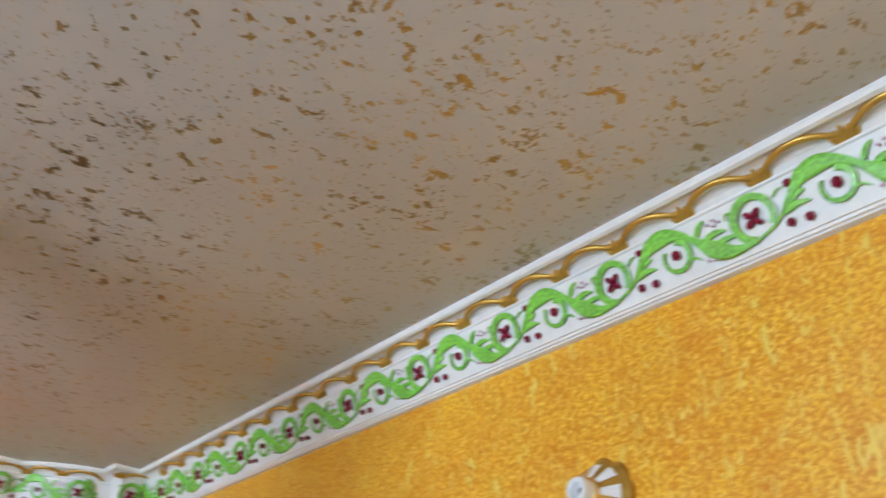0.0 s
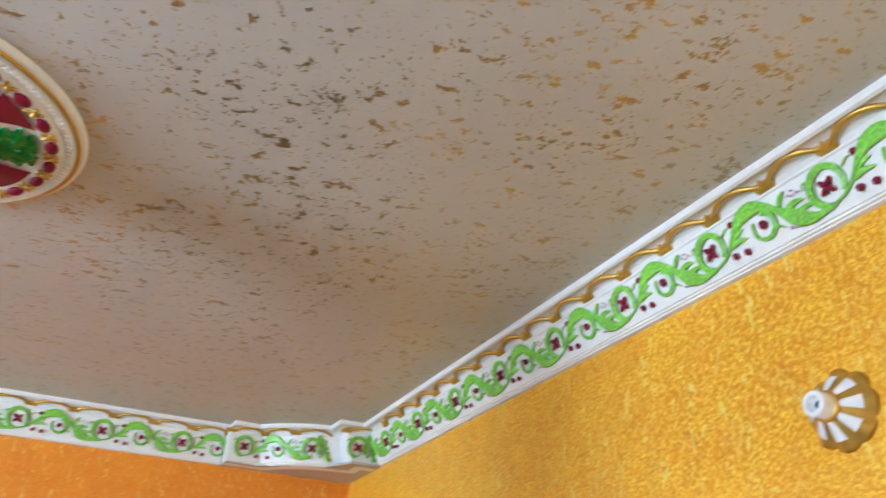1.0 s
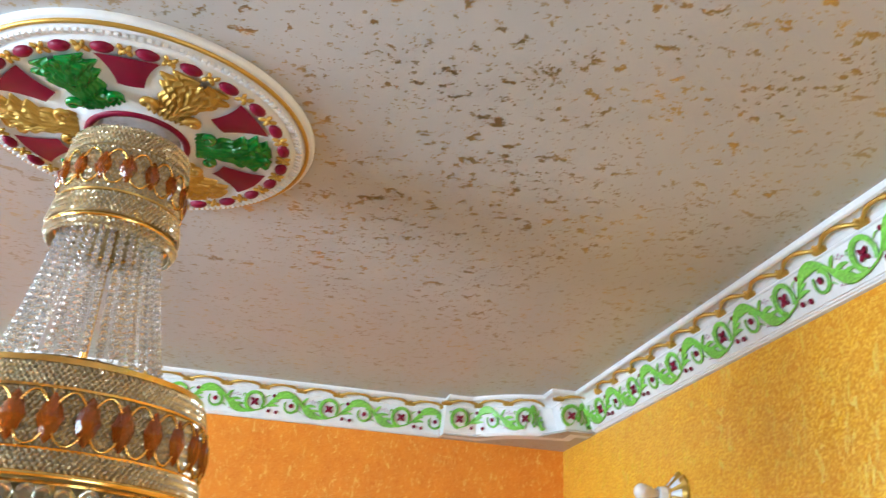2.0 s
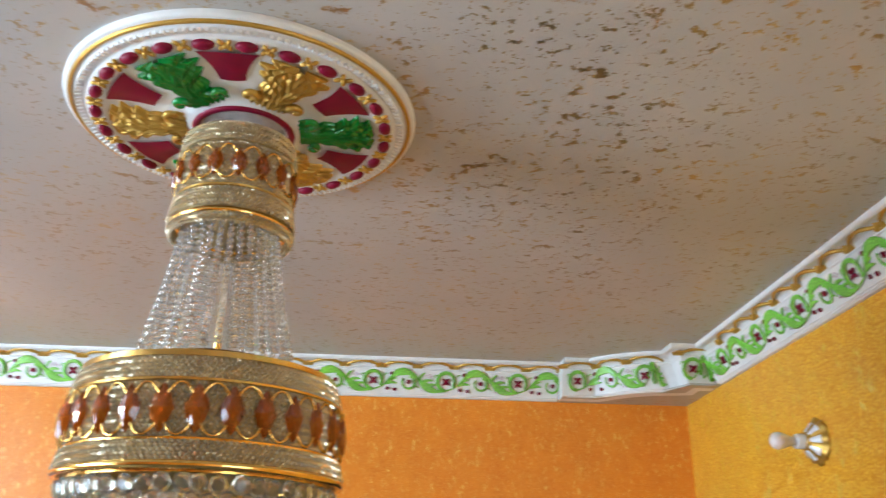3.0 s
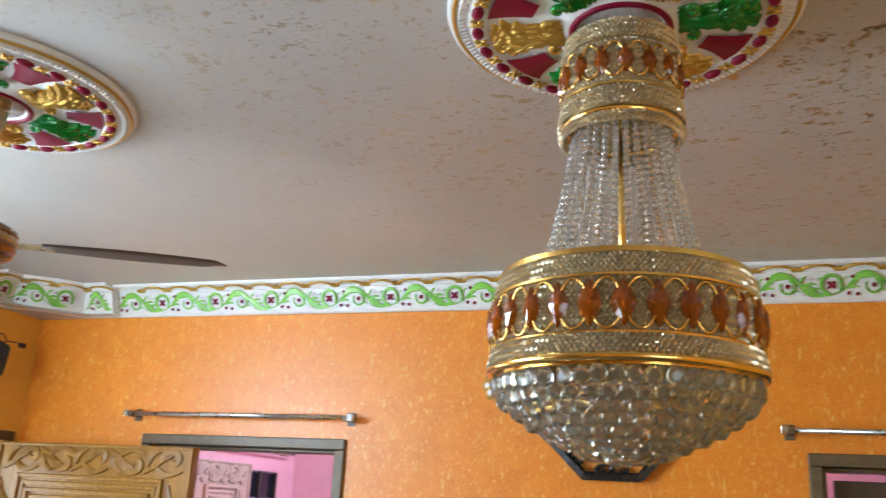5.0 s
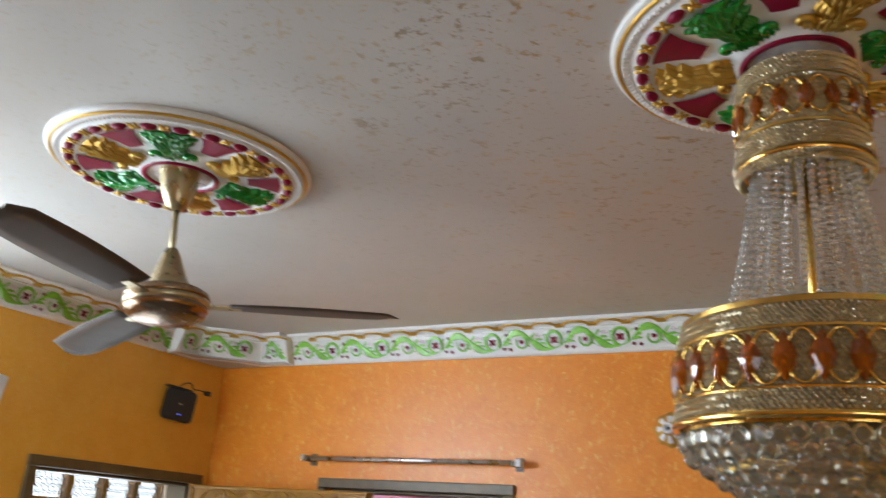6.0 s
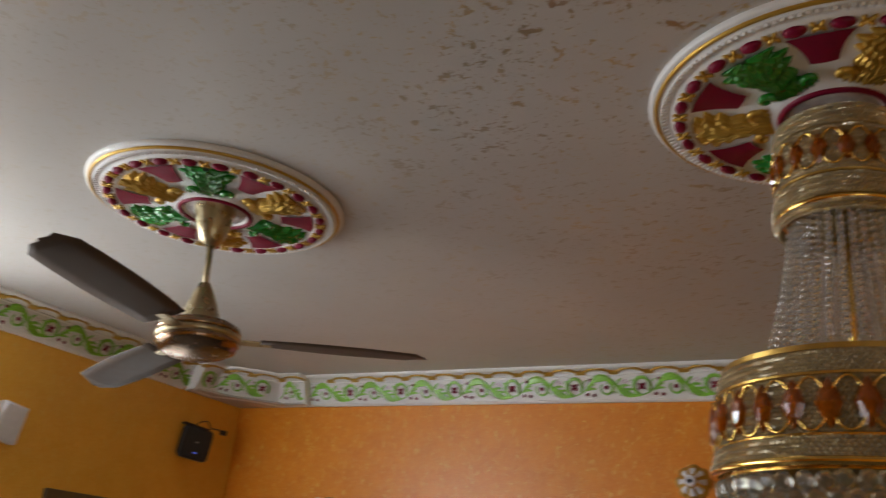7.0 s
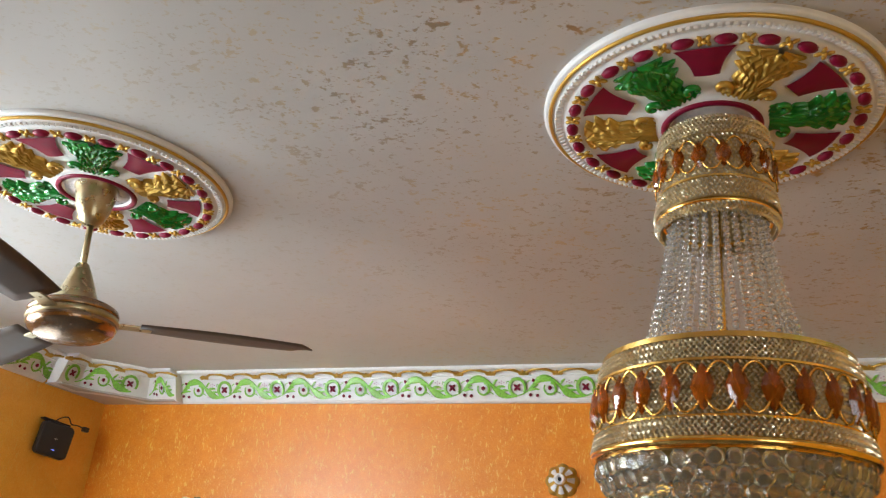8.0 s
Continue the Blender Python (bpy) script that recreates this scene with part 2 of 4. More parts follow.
def smooth_path(points, steps=6):
    """Catmull-Rom through the points."""
    p = [points[0], *points, points[-1]]
    out = []
    for i in range(1, len(p) - 2):
        for k in range(steps):
            t = k / steps
            out.append(tuple(0.5 * (2 * b + (c - a) * t + (2 * a - 5 * b + 4 * c - d) * t * t + (3 * b - a - 3 * c + d) * t ** 3) for a, b, c, d in zip(p[i - 1], p[i], p[i + 1], p[i + 2])))
    return out + [tuple(points[-1])]


# ---- the shell of the room ----
def wall(name, axis, at, thick, span, material, holes=()):
    """An upright wall: axis 'x' or 'y' is its normal; span and holes run along the other one; holes: (from, to, bottom, top)."""
    bm = bmesh.new()
    cuts = sorted({span[0], span[1], *[h[0] for h in holes], *[h[1] for h in holes]})
    for a, b in zip(cuts, cuts[1:]):
        z = [0.0]
        for h in holes:
            if h[0] <= a and b <= h[1]:
                z += [h[2], h[3]]
        z.append(H)
        for lo, hi in zip(z[::2], z[1::2]):
            if hi - lo > 1e-6:
                p, q = sorted((at, at + thick))
                box(bm, (p, a, lo) if axis == "x" else (a, p, lo), (q, b, hi) if axis == "x" else (b, q, hi))
    ob = part(name, bm, material)
    return tagged(ob, kind="structure")


DOOR_1 = (-3.17, -2.247, 0.0, 2.112)     # in the orange wall, to the pink room
DOOR_2 = (-0.365, 0.58, 0.0, 2.112)
DOOR_3 = (-0.94, -0.03, 0.0, 2.100)     # in the left wall, to the verandah
SIDE_WINDOW = (-3.55, -1.75, 0.85, 2.62)
# Opening added behind the camera to let the fill light in.
ADDED_WINDOW = (-4.85, -3.45, 0.8, 2.1)

tagged(wall("wall_north", "y", YB, 0.16, (XL - 0.16, XR + 0.16), ORANGE, (DOOR_1, DOOR_2)), "orange mottled wallpaper with short golden strokes", "wall")
tagged(wall("wall_east", "x", XR, 0.16, (YF, YB), YELLOW, (ADDED_WINDOW,)), "mottled wallpaper with a rough grain, coloured yellow as in strong light", "wall")
tagged(wall("wall_west", "x", XL, -0.16, (YF, YB), AMBER_PAPER, (DOOR_3, SIDE_WINDOW)), "orange wallpaper, coloured golden as in window glow, round a doorway and a window", "wall")
tagged(wall("wall_south", "y", YF, -0.16, (XL - 0.16, XR + 0.16), YELLOW), "yellow mottled wallpaper", "wall")
tagged(part("ceiling", boxes(((XL - 0.16, YF - 0.16, H), (XR + 0.16, YB + 0.16, H + 0.12))), CEILING), "off-white ceiling speckled with gilt flecks", "ceiling", kind="structure")
tagged(part("floor", boxes(((XL - 0.16, YF - 0.16, -0.1), (XR + 0.16, YB + 0.16, 0.0))), FLOOR), "grey tiled floor", "floor", kind="structure")
ground = tagged(part("ground", boxes(((-300, -300, -0.6), (300, 300, -0.102))), plain("dry_earth", (0.3, 0.24, 0.17), 0.9, 0, 0.3, 2, 0.2)), "dry earth round the house", "ground", kind="structure")


# ---- cornice ----
# Profile of (distance out from the frieze plane, height).
PROFILE = [(-0.060, 2.702), (-0.048, 2.703), (-0.046, 2.706), (-0.042, 2.707), (-0.0405, 2.711), (-0.037, 2.712), (-0.006, 2.802), (-0.002, 2.804), (-0.001, 2.807), (-0.004, 2.810),
           (0.003, 2.818), (0.016, 2.826), (0.030, 2.830), (0.033, 2.8265), (0.038, 2.825), (0.045, 2.8275), (0.0485, 2.833), (0.0485, H), (-0.060, H)]


def sweep(path, profile, closed_ends=True):
    """Sweeps a profile along a level path of (x, y); the room lies to the right of the way. Mitred."""
    bm = bmesh.new()
    rows = []
    n = len(path)
    for i in range(n):
        p = Vector(path[i])
        dirs = []
        if i:
            dirs.append((p - Vector(path[i - 1])).normalized())
        if i < n - 1:
            dirs.append((Vector(path[i + 1]) - p).normalized())
        normals = [Vector((d.y, -d.x)) for d in dirs]
        m = sum(normals, Vector((0, 0)))
        m = m / m.length_squared * len(normals) if len(normals) > 1 else normals[0]
        if len(normals) > 1:
            m = (normals[0] + normals[1]) / (1 + normals[0].dot(normals[1]))
        rows.append([bm.verts.new((p.x + m.x * u, p.y + m.y * u, z)) for u, z in profile])
    for a, b in zip(rows, rows[1:]):
        for k in range(len(profile) - 1):
            bm.faces.new((a[k], a[k + 1], b[k + 1], b[k]))
    if closed_ends:
        bm.faces.new(rows[0])
        bm.faces.new(rows[-1])
    return bm


# One repeat of the frieze, 0.29 m long, round (0, 0): a flower in a scroll, then a leaf that bends over a berry.
def leaf_mesh():
    bm = bmesh.new()
    stem = smooth_path([(-0.005, -0.037), (0.035, -0.022), (0.065, 0.006), (0.092, 0.030), (0.125, 0.037), (0.158, 0.026), (0.185, 0.002), (0.212, -0.022), (0.245, -0.037), (0.285, -0.037)], 4)
    n = len(stem) - 1
    ribbon(bm, stem, [0.005 + 0.026 * math.exp(-((i / n - 0.41) / 0.14) ** 2) + 0.027 * math.exp(-((i / n - 0.79) / 0.12) ** 2) for i in range(n + 1)], 0.007)
    loop = [(0.140 + 0.0255 * math.cos(a), -0.005 + 0.0255 * math.sin(a)) for a in np.linspace(radians(80), radians(-215), 22)]
    ribbon(bm, loop, [0.013 - 0.007 * i / 21 for i in range(22)], 0.005)
    for root, tip, w in (((0.055, -0.004), (0.092, 0.010), 0.013), ((0.050, -0.012), (0.096, -0.010), 0.012), ((0.20, 0.0), (0.240, 0.002), 0.012), ((0.185, 0.012), (0.206, 0.034), 0.010), ((0.215, -0.018), (0.255, -0.014), 0.012), ((0.163, -0.02), (0.185, -0.03), 0.005), ((0.09, 0.034), (0.085, 0.042), 0.006), ((0.04, 0.018), (0.06, 0.028), 0.004)):
        mid = ((root[0] + tip[0]) / 2, (root[1] + tip[1]) / 2 + 0.004)
        ribbon(bm, smooth_path([root, mid, tip], 3), [w * 0.7, w, w, w * 0.9, w * 0.7, w * 0.5, 0.001], 0.004)
    return bm


def ring_mesh():
    bm = bmesh.new()
    loop = [(0.034 * math.cos(a), 0.036 * math.sin(a)) for a in np.linspace(radians(-95), radians(-395), 26)]
    ribbon(bm, loop, [0.0155 - 0.008 * abs(i / 25 - 0.35) for i in range(26)], 0.006)
    ribbon(bm, smooth_path([(-0.030, 0.020), (-0.043, 0.026), (-0.046, 0.014)], 3), [0.006, 0.006, 0.005, 0.005, 0.004, 0.003, 0.002], 0.004)
    return bm


def petal_flower():
    bm = bmesh.new()
    for k in range(4):
        a = radians(45 + 90 * k)
        bmesh.ops.create_icosphere(bm, subdivisions=1, radius=0.010, matrix=Matrix.Translation((0.0095 * math.cos(a), -0.003, 0.0095 * math.sin(a))) @ Matrix.Rotation(-a, 4, "Y") @ Matrix.Diagonal((1.1, 0.5, 0.62, 1)))
    return bm


def berry_mesh():
    bm = bmesh.new()
    for s, v, r in ((0.140, -0.003, 0.0098), (0.071, 0.029, 0.0078), (0.056, -0.031, 0.0080), (0.086, -0.034, 0.0080)):
        bmesh.ops.create_icosphere(bm, subdivisions=1, radius=r, matrix=Matrix.Translation((s, -0.003, v)) @ Matrix.Diagonal((1, 0.6, 1, 1)))
    return bm


def bud_mesh():
    bm = bmesh.new()
    for s, v, r in ((0.212, 0.022, 0.0032), (0.222, 0.027, 0.0032), (0.232, 0.020, 0.0032), (0.222, 0.017, 0.003), (0.196, -0.035, 0.0034), (0.207, -0.037, 0.0034)):
        bmesh.ops.create_icosphere(bm, subdivisions=1, radius=r, matrix=Matrix.Translation((s, -0.002, v)) @ Matrix.Diagonal((1, 0.6, 1, 1)))
    return bm


def wave_mesh():
    """Half a repeat of the gilt wave with its shell-shaped finial; z runs out over the cove."""
    bm = bmesh.new()
    p = PERIOD / 2
    pts = [(s, -0.003, 0.0180 * (2 * math.sin(math.pi * s / p) ** 0.8 - 1)) for s in np.linspace(0, p, 25)]
    tube(pts, [0.0046 + 0.0014 * math.sin(math.pi * k / 24) for k in range(25)], 8, bm=bm)
    for dx, dz, lean, long in ((-0.016, -0.004, -28, 0.013), (-0.008, 0.001, -14, 0.015), (0.0, 0.004, 0, 0.017), (0.008, 0.001, 14, 0.015), (0.016, -0.004, 28, 0.013)):
        bmesh.ops.create_icosphere(bm, subdivisions=2, radius=1, matrix=Matrix.Translation((dx, -0.003, dz - 0.011)) @ Matrix.Rotation(radians(lean), 4, "Y") @ Matrix.Diagonal((0.0052, 0.006, long, 1)))
    bmesh.ops.create_icosphere(bm, subdivisions=2, radius=1, matrix=Matrix.Translation((0, -0.002, -0.0175)) @ Matrix.Diagonal((0.021, 0.006, 0.006, 1)))
    return bm


WAVE_TILT = pose(0, -0.0130, 0, 68)      # the wave lies on the cove under the lip
COLOURS = {"leaf_scroll": (leaf_mesh, GREEN), "flower_ring": (ring_mesh, GREEN), "flower": (petal_flower, RUBY), "berries": (berry_mesh, RUBY), "buds": (bud_mesh, PINK_PAINT), "gilt_wave": (wave_mesh, GOLD)}
MESHES = {}


def motif(kind, parent, x, y, z, turn):
    """A relief piece on a cornice, its face turned by degrees from -y."""
    m = pose(x, y, z, 0, 0, turn) @ (WAVE_TILT if kind == "gilt_wave" else pose(0, 0.0165, 0.003, 19.2))
    if kind in MESHES:
        o = new(kind, MESHES[kind])
        o.parent, o.matrix_basis = parent, m
    else:
        make, material = COLOURS[kind]
        o = part(kind, make(), material, parent, smooth=True)
        o.matrix_basis = m
        MESHES[kind] = o.data
    return o


ZF, ZW = 2.7590, 2.8215      # middle of the frieze and of the gilt wave


def frieze(parent, start, way, first, count, turn, ring=("leaf_scroll", "flower_ring", "flower", "berries", "buds")):
    """Repeats of the frieze along a wall: the first flower stands first metres from start along way."""
    out = Vector((way[1], -way[0]))
    for n in range(count):
        p = Vector(start) + Vector(way) * (first + n * PERIOD)
        for kind in ring:
            motif(kind, parent, p.x, p.y, ZF - 0.002, turn)
        for k in (0, 1):
            q = p + Vector(way) * (k * PERIOD / 2 + 0.03) - out * 0.001
            motif("gilt_wave", parent, q.x, q.y, ZW, turn)


# Right-hand corner piece and left-hand corner piece, in plan; the paths run so that the room is to their right.
cornice_n = tagged(part("trim", sweep([(-3.44, FY), (0.165, FY)], PROFILE), PLASTER), "white plaster cornice with green scrolls, red flowers and a gilt wave along the orange wall", "cornice", "cornices", "structure")
frieze(cornice_n, (0, FY), (1, 0), -11 * PERIOD, 12, 0)
for kind in ("leaf_scroll", "berries", "buds"):
    motif(kind, cornice_n, -12 * PERIOD, FY, ZF, 0)
motif("gilt_wave", cornice_n, -11.5 * PERIOD + 0.03, FY + 0.001, ZW, 0)
cornice_e = tagged(part("trim", sweep([(FX, -0.32), (FX, YF)], PROFILE), PLASTER), "white plaster cornice with green scrolls, red flowers and a gilt wave along the yellow wall", "cornice", "cornices", "structure")
frieze(cornice_e, (FX, 0), (0, -1), 2.483 - 7 * PERIOD, 16, -90)
for kind in ("leaf_scroll", "buds"):
    motif(kind, cornice_e, FX, -2.483 + 8 * PERIOD, ZF, -90)
cornice_w = tagged(part("trim", sweep([(FL, YF), (FL, -0.37)], PROFILE), PLASTER), "white plaster cornice with green scrolls, red flowers and a gilt wave along the golden wall", "cornice", "cornices", "structure")
frieze(cornice_w, (FL, 0), (0, 1), -0.605 - 14 * PERIOD, 15, 90)


def arc(a, b, bulge, n=9):
    """Points from a to b that bow out by bulge to the right of the way."""
    a, b = Vector(a), Vector(b)
    d = (b - a).normalized()
    side = Vector((d.y, -d.x))
    return [tuple(a.lerp(b, k / n) + side * bulge * 4 * (k / n) * (1 - k / n)) for k in range(n + 1)]


def corner_piece(path, label):
    ob = tagged(part("trim", sweep(path, [(-0.10, 2.700)] + PROFILE[1:-1] + [(-0.10, H)]), PLASTER), label, "cornice", "cornices", "structure")
    return ob


A1, B1 = (0.285, -0.075), (0.552, -0.225)
path_r = [(0.165, -0.075)] + arc(A1, B1, 0.028) + [(0.552, -0.322), (0.70, -0.322)]
corner_r = corner_piece(path_r, "stepped and bowed white plaster corner block of the cornice")
A2, B2 = (-3.80, -0.255), (-3.59, -0.05)
path_l = [(-3.80, -0.37)] + arc(A2, B2, 0.02) + [(-3.44, -0.05)]
corner_l = corner_piece(path_l, "stepped and bowed white plaster corner block of the cornice")


def corner_relief(parent, flat_1, mid_1, mid_2, flat_2, t1, t2, t3):
    for (x, y), turn, kinds in ((flat_1, t1, ("flower_ring", "flower")), (mid_2, t2, ("flower_ring", "flower")), ):
        for kind in kinds:
            motif(kind, parent, x, y, ZF, turn)
    way = Vector((math.cos(radians(t2)), math.sin(radians(t2))))
    base = Vector(mid_1) - way * 0.13
    for kind in ("leaf_scroll", "berries", "buds"):
        motif(kind, parent, base.x, base.y, ZF, t2).scale = (0.93, 1, 1)
    base = Vector(flat_2) - Vector((math.cos(radians(t3)), math.sin(radians(t3)))) * 0.075
    for kind in ("leaf_scroll", "berries"):
        motif(kind, parent, base.x, base.y, ZF, t3).scale = (0.52, 1, 1)
    for p, turn in ((flat_1, t1), (mid_1, t2), (mid_2, t2), (flat_2, t3)):
        w = Vector((math.cos(radians(turn)), math.sin(radians(turn))))
        back = Vector((-w.y, w.x)) * 0.001
        q = Vector(p) - w * 0.06 + back
        motif("gilt_wave", parent, q.x, q.y, ZW, turn)




def along(path, s):
    """Place and way at s metres along a line of points in plan."""
    pts = [Vector(p) for p in path]
    for a, b in zip(pts, pts[1:]):
        step = (b - a).length
        if s <= step or b == pts[-1]:
            return a + (b - a).normalized() * s, (b - a).normalized()
        s -= step


def bowed_motif(kind, parent, path, s0, squeeze=1.0):
    """A relief piece that follows a bowed cornice."""
    make, material = COLOURS[kind]
    bm = make()
    tilt = WAVE_TILT if kind == "gilt_wave" else pose(0, 0.0150, 0.003, 19.2)
    z0 = ZW if kind == "gilt_wave" else ZF
    for v in bm.verts:
        q = tilt @ Vector((v.co.x * squeeze, v.co.y, v.co.z))
        p, way = along(path, s0 + q.x)
        p += Vector((-way.y, way.x)) * q.y
        v.co = (p.x, p.y, z0 + q.z)
    return part(kind, bm, material, parent, smooth=True)


bow = [(-0.5, -0.075)] + arc(A1, B1, 0.028, 24) + [(0.70, -0.31)]
for kind in ("leaf_scroll", "flower_ring", "flower", "berries", "buds"):
    bowed_motif(kind, corner_r, bow, 0.725, 0.93)
for kind in ("flower_ring", "flower"):
    bowed_motif(kind, corner_r, bow, 0.725 + 0.27)
    motif(kind, corner_r, 0.603, -0.322, ZF, 0)
bowed_motif("leaf_scroll", corner_r, bow, 0.725 + 0.262, 0.32)
motif("leaf_scroll", corner_r, 0.605, -0.322, ZF, 0).scale = (0.30, 1, 1)
for s in (0.665, 0.80, 0.93):
    bowed_motif("gilt_wave", corner_r, bow, s, 0.95)
motif("gilt_wave", corner_r, 0.545, -0.322, ZW, 0)
corner_relief(corner_l, (-3.80, -0.315), (-3.724, -0.207), (-3.637, -0.121), (-3.515, -0.052), 90, 44, 0)

def slab(outline, z0, z1):
    bm = bmesh.new()
    low, top = ([bm.verts.new((x, y, z)) for x, y in outline] for z in (z0, z1))
    bm.faces.new(low)
    bm.faces.new(top)
    for k in range(len(low)):
        q = (k + 1) % len(low)
        bm.faces.new((low[k], low[q], top[q], top[k]))
    return bm


# soffit boards behind the corner blocks
tagged(part("trim", slab([(0.17, YB), (0.17, -0.03), (0.285, -0.03), (0.52, -0.16), (0.59, -0.30), (XR, -0.30), (XR, YB)], 2.702, 2.710), CEILING), "flat speckled soffit closing the corner behind the cornice", "soffit", kind="structure")
tagged(part("trim", slab([(-3.45, YB), (-3.45, -0.01), (-3.58, -0.01), (-3.77, -0.20), (-3.83, -0.35), (XL, -0.35), (XL, YB)], 2.702, 2.710), CEILING), "flat speckled soffit closing the corner behind the cornice", "soffit", kind="structure")


# ---- ceiling roses ----
def acanthus(length, width):
    """A lobed leaf along +x with a midrib and curled base, standing out downwards."""
    bm = bmesh.new()
    nu, nv = 72, 44
    rows = []
    for i in range(nu + 1):
        u = i / nu
        lobes = 1.0 - 0.34 * abs(math.sin(u * math.pi * 5.5)) ** 2.2 * (0.4 + 0.6 * u)
        w = width * (0.46 + 0.54 * math.exp(-((u - 0.72) / 0.28) ** 2) + 0.34 * math.exp(-((u - 0.08) / 0.14) ** 2)) * lobes
        if u > 0.90:
            w *= max(0.35, 1 - 0.65 * ((u - 0.90) / 0.10) ** 2)
        row = []
        for j in range(nv + 1):
            v = 2 * j / nv - 1
            fold = 0.5 + 0.5 * math.cos(17.0 * math.pi * (abs(v) * 0.55 - u * 0.40))
            dome = (1 - abs(v) ** 3) * (0.35 + 0.65 * math.sin(math.pi * (0.1 + 0.85 * u)))
            high = 0.003 + 0.019 * dome * (0.50 + 0.50 * fold) + 0.003 * math.exp(-(v / 0.10) ** 2)
            row.append(bm.verts.new((u * length + (0.22 * w if u > 0.4 else -0.1 * w) * abs(v) ** 1.5 - 0.006 * (1 - math.cos(9 * v)) * u, v * w, -high if abs(v) < 0.99 else 0.004)))
        rows.append(row)
    for a, b in zip(rows, rows[1:]):
        for j in range(nv):
            bm.faces.new((a[j], b[j], b[j + 1], a[j + 1]))
    for s in (-1, 1):
        curl = [(0.022 + (0.016 - 0.0022 * a) * math.cos(1.9 - a), s * (0.046 - (0.016 - 0.0022 * a) * math.sin(1.9 - a)), -0.012) for a in np.linspace(0.2, 5.2, 20)]
        tube(curl, [0.0078 - 0.0030 * k / 20 for k in range(20)], 8, bm=bm)
    return bm


def field_mesh():
    """A trapezoid panel with hollow sides between two leaves."""
    bm = bmesh.new()
    rows = []
    for i in range(9):
        r = 0.172 + (0.256 - 0.172) * i / 8
        half = radians(7.6 + 4.6 * (i / 8) ** 2.0)
        rows.append([(r, half * (2 * j / 8 - 1)) for j in range(9)])
    vs = [[bm.verts.new((r * math.cos(a), r * math.sin(a), -0.004 - 0.003 * math.sin(math.pi * j / 8))) for j, (r, a) in enumerate(row)] for row in rows]
    for a, b in zip(vs, vs[1:]):
        for j in range(8):
            bm.faces.new((a[j], b[j], b[j + 1], a[j + 1]))
    return bm


def gem_oval(long, wide, high):
    bm = bmesh.new()
    bmesh.ops.create_icosphere(bm, subdivisions=2, radius=1, matrix=Matrix.Diagonal((wide, long, high, 1)))
    return bm


def bow_mesh():
    bm = bmesh.new()
    for s in (-1, 1):
        for dx in (-0.007, 0.007):
            bmesh.ops.create_icosphere(bm, subdivisions=1, radius=0.008, matrix=Matrix.Translation((dx, s * 0.007, 0)) @ Matrix.Rotation(s * dx * 60, 4, "Z") @ Matrix.Diagonal((1.15, 0.60, 0.55, 1)))
    bmesh.ops.create_icosphere(bm, subdivisions=1, radius=0.007, matrix=Matrix.Diagonal((0.8, 0.8, 1.2, 1)))
    return bm


ROSE = {}


